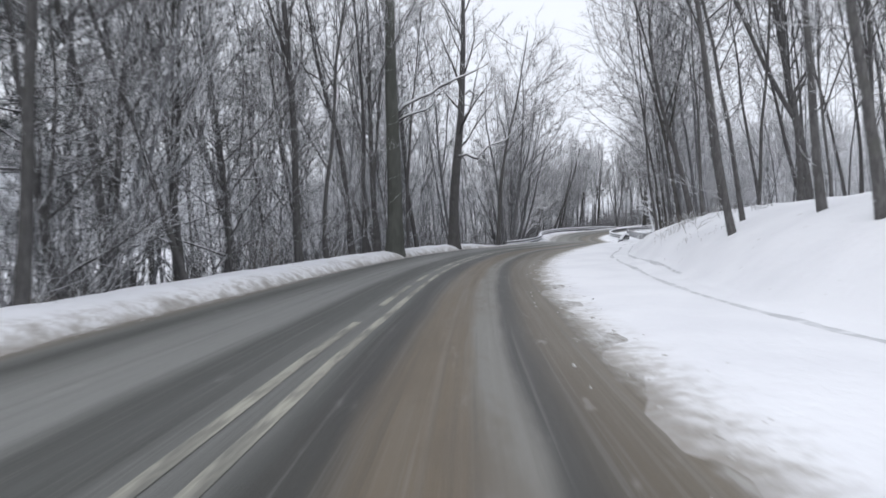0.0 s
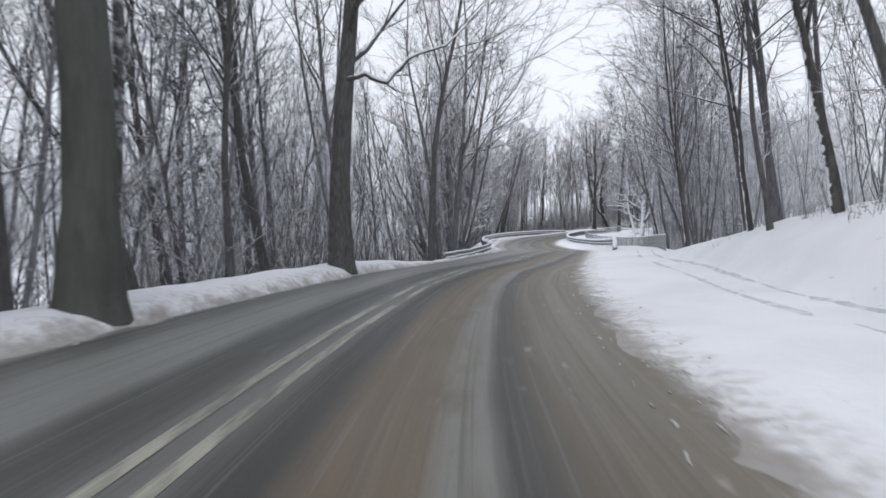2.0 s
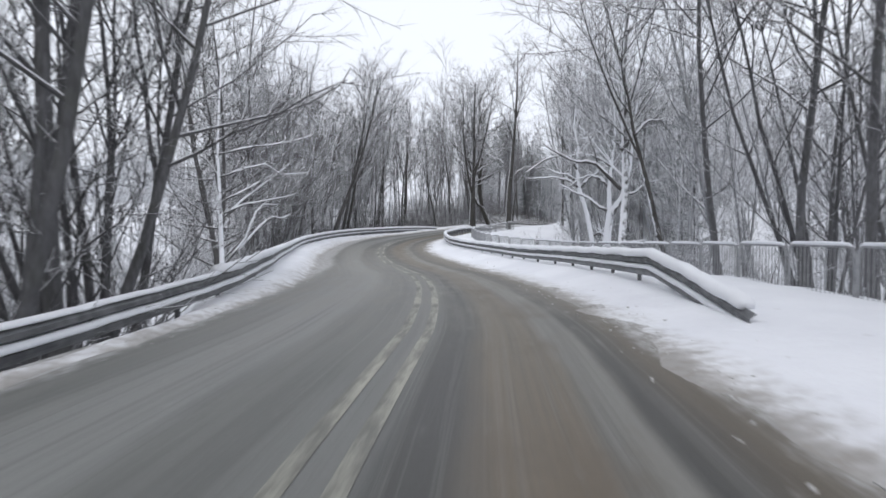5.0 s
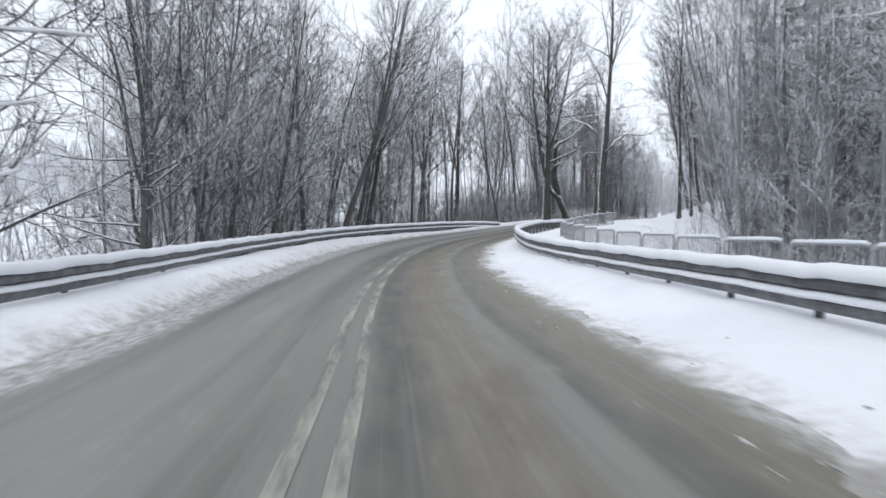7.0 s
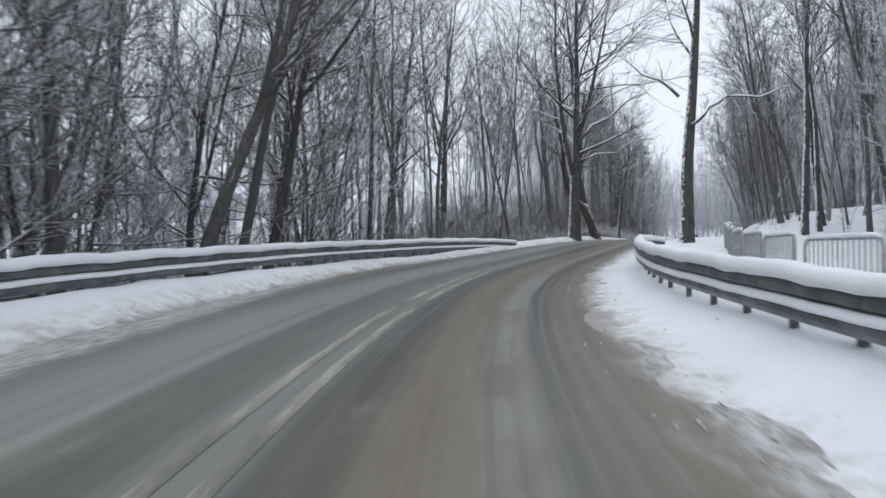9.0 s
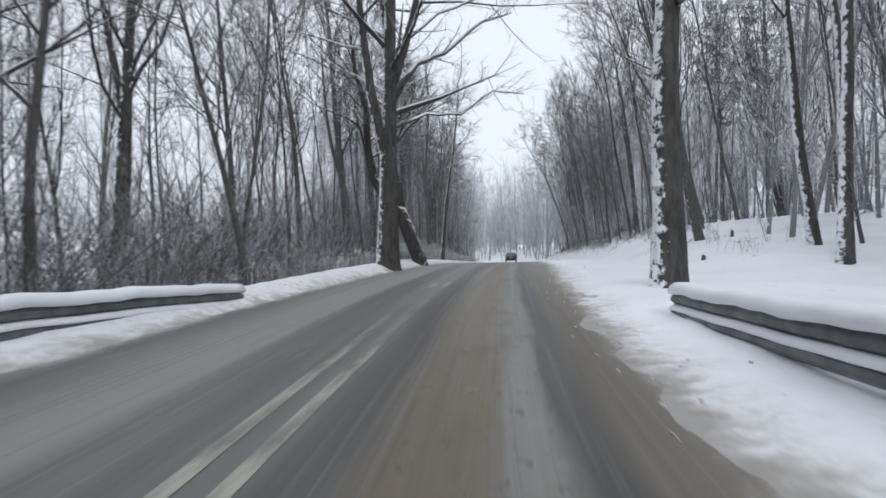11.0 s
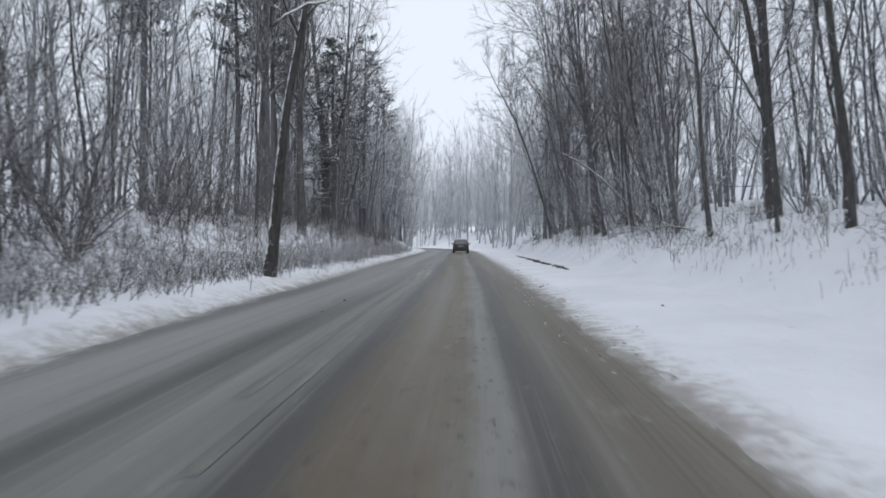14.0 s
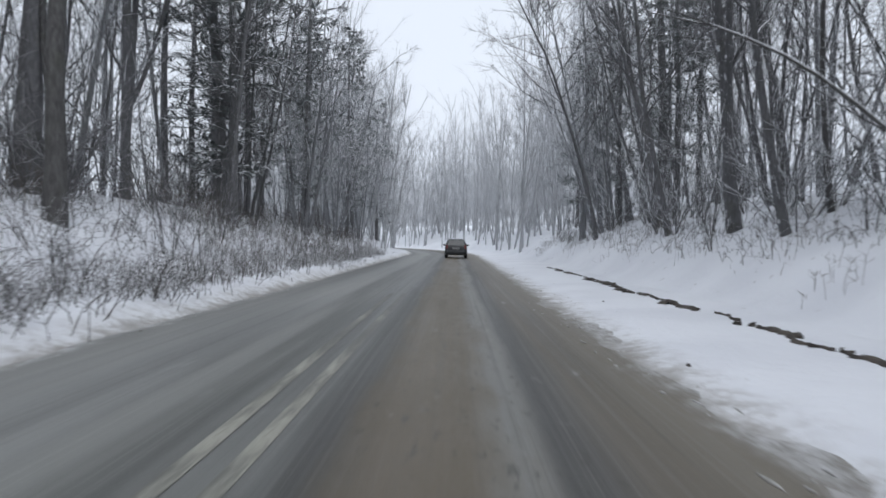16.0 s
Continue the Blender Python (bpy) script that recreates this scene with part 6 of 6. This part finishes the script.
def build_tracks():
    """Old tyre marks pressed into the snow beside the road, groove shade as grey."""
    rnd = random.Random(19)
    for s0, s1, d0, wide in ((-6, 56, 4.62, 0.20), (18, 56, 5.38, 0.13)):
        verts, faces = [], []
        ss = np.arange(s0, s1, 0.3)
        for s in ss:
            c = d0 + 0.12 * math.sin(s * 0.35)
            w = wide * rnd.uniform(0.75, 1.1) * (0.75 + 0.25 * math.sin(s * 0.9))
            for k in (-1, -0.3, 0.3, 1):
                x, y = plan(s, c + k * w)
                verts.append((float(x), float(y), float(ground(s, c + k * w)) + (0.022 if abs(k) < 1 else -0.03)))
        for i in range(len(ss) - 1):
            for j in range(3):
                faces.append((i * 4 + j, i * 4 + j + 1, i * 4 + j + 5, i * 4 + j + 4))
        tagged(mesh_object("track_trim", verts, faces, M_TRACK), "pressed tyre mark in the snow, greyed for its groove's shade", "tyre track", kind="structure")


build_tracks()


def build_fallen_branch(foot, tip, rise, radius, label, forks=0, bulge=0.25, bark=None):
    """A dead stem that leans out of the trees on the bank, with snow along its upper side."""
    rnd = random.Random(int(foot[0] * 10))
    ax, ay, az = spot(*foot)
    bx, by = plan(*tip)
    root = new("fallen_branch")
    tagged(root, label, "fallen branch")
    a, b = np.array([ax, ay, az - 0.15]), np.array([float(bx), float(by), float(road_z(tip[0])) + rise])
    pts = [a + (b - a) * t + np.array([rnd.gauss(0, 0.02), rnd.gauss(0, 0.02), bulge * math.sin(t * 3.1)]) for t in np.linspace(0, 1, 10)]
    rad = [radius * (1 - 0.75 * (k / 9) ** 1.2) for k in range(10)]
    lines = [(pts, rad, 7)]
    for _ in range(forks):
        k = rnd.randint(1, 7)
        w = (b - a) / np.linalg.norm(b - a) + np.array([rnd.gauss(0, 0.5), rnd.gauss(0, 0.5), rnd.gauss(0.15, 0.35)])
        v, f = tubes([([pts[k], pts[k] + w * rnd.uniform(0.4, 0.9), pts[k] + w * rnd.uniform(1.0, 1.7) + np.array([0, 0, 0.15])], [rad[k] * 0.45, rad[k] * 0.3, 0.006], 5)])
        mesh_object("side_stick", v, f, bark or M_BARK, root)
    v, f = tubes(lines)
    mesh_object("trunk", v, f, bark or M_BARK, root)
    v, f = tubes([([p + np.array([0, 0, r * 0.7]) for p, r in zip(pts[1:-1], rad[1:-1])], [r * 0.72 for r in rad[1:-1]], 6)])
    mesh_object("snow_cap", v, f, M_SNOW, root, "snow along its upper side")


build_fallen_branch((145.0, 8.1), (143.1, 9.3), 5.0, 0.09, "dead broken branch leaning against bank trees, snow-covered", bark=M_LADEN)
build_fallen_branch((167.9, 8.7), (170.4, 4.0), 6.0, 0.05, "thin dead stem slanting out from the bank, snow along it", 7, 0.75)
build_fallen_branch((160.6, 8.3), (161.8, 6.6), 1.5, 0.035, "broken stick lying on the snowy bank", 3)
build_fallen_branch((163.6, 7.6), (165.4, 7.3), 1.9, 0.04, "bent dead stick at the bank's edge", 4)
build_fallen_branch((135.2, 6.4), (134.9, 6.75), 0.5, 0.035, "short dark stick half buried in snow", 1, 0.05)


def build_stump(s, d, h):
    """A short snow-capped stump."""
    root = new("tree_stump")
    tagged(root, "short dark tree stump with a snow cap", "tree stump", "stumps on the bank")
    v, f = tubes([([(0, 0, -0.2), (0, 0, 0.02), (0.01, 0, h * 0.5), (0.01, 0.01, h), (0.01, 0.01, h + 0.005)], [0.10, 0.075, 0.06, 0.055, 0.0], 10)])
    mesh_object("trunk", v, f, M_BARK, root)
    v, f = tubes([([(0, 0, h), (0, 0, h + 0.04), (0.01, 0, h + 0.07), (0.01, 0, h + 0.085)], [0.058, 0.062, 0.042, 0.0], 10)])
    mesh_object("snow_cap", v, f, M_SNOW, root, "round cap of snow")
    root.matrix_basis = pose(*spot(s, d))


build_stump(130.5, 6.3, 0.16)
build_stump(136.8, 9.3, 0.28)


def build_brambles(seed, zones, label):
    """Low tangles of arching canes, dusted with snow, on the banks."""
    rnd = random.Random(seed)
    lines = []
    for s0, s1, d0, d1, tufts, tall in zones:
        for _ in range(tufts):
            sc, dc = rnd.uniform(s0, s1), d0 + (d1 - d0) * rnd.random()
            if left_edge(sc) - 0.55 < dc < right_edge(sc) + 1.5:
                continue
            size = tall * rnd.choice((0.5, 0.7, 1.0, 1.0, 1.4))
            for _ in range(rnd.randint(5, 11)):
                x, y, z = spot(sc + rnd.gauss(0, 0.3), dc + rnd.gauss(0, 0.25))
                a, h, reach = rnd.uniform(0, 6.28), size * rnd.uniform(0.5, 1.2), size * rnd.uniform(0.2, 1.1)
                c, q = math.cos(a), math.sin(a)
                pts = [np.array([x + c * reach * t, y + q * reach * t, z - 0.04 + h * (1.9 * t - 1.15 * t * t)]) + np.array([rnd.gauss(0, 0.02), rnd.gauss(0, 0.02), 0]) for t in (0, 0.3, 0.6, 0.85, 1.0)]
                lines.append((pts, [0.008, 0.007, 0.006, 0.005, 0.0], 3))
                for _ in range(3):
                    k = rnd.randint(1, 3)
                    w = np.array([rnd.gauss(0, 1), rnd.gauss(0, 1), rnd.uniform(-0.2, 1.0)])
                    lines.append(([pts[k], pts[k] + w * 0.22 * size], [0.006, 0.0], 3))
    v, f = tubes(lines)
    tagged(mesh_object("brambles", v, f, M_BRAMBLE), label, "brambles", kind="stuff")


build_brambles(81, [(150, 205, -5.3, -9.5, 560, 0.62), (146, 200, -4.75, -6.2, 240, 0.5), (150, 175, -5.0, -6.6, 60, 0.95), (134, 150, -5.2, -8.0, 110, 0.8), (118, 134, -5.6, -8.5, 80, 0.8)], "low snowy brambles and canes on the roadside bank")
build_brambles(82, [(156, 205, 6.6, 9.0, 120, 0.6), (140, 156, 7.2, 9.5, 40, 0.5), (20, 48, 7.0, 9.5, 30, 0.4)], "sparse snowy canes along the top of the bank")


def build_stones():
    """Dark clods of frozen earth that lie on the snow beside the road."""
    rnd = random.Random(15)
    for s, d, r in ((154.9, 2.15, 0.04), (155.2, 2.3, 0.03), (163.7, 2.35, 0.045), (12.0, 2.2, 0.03), (14.5, 1.7, 0.03), (131.0, 2.6, 0.03), (170.0, 3.0, 0.03), (115.2, 2.2, 0.025), (73.5, 3.1, 0.03), (151.0, -2.23, 0.05), (149.1, -2.25, 0.04), (154.6, 2.05, 0.045), (149.5, 3.45, 0.04)):
        bm = bmesh.new()
        bmesh.ops.create_icosphere(bm, subdivisions=2, radius=r * 0.6)
        for v in bm.verts:
            v.co *= rnd.uniform(0.75, 1.25)
            v.co.z *= 0.7
        ob = part("clod", bm, M_EARTH, None, smooth=True)
        tagged(ob, "small dark clod of frozen dirt on the ground", "clod", "clods by the road")
        x, y, z = spot(s, d)
        ob.matrix_basis = pose(x, y, max(z, float(road_z(s)) + 0.005) + r * 0.2)


build_stones()
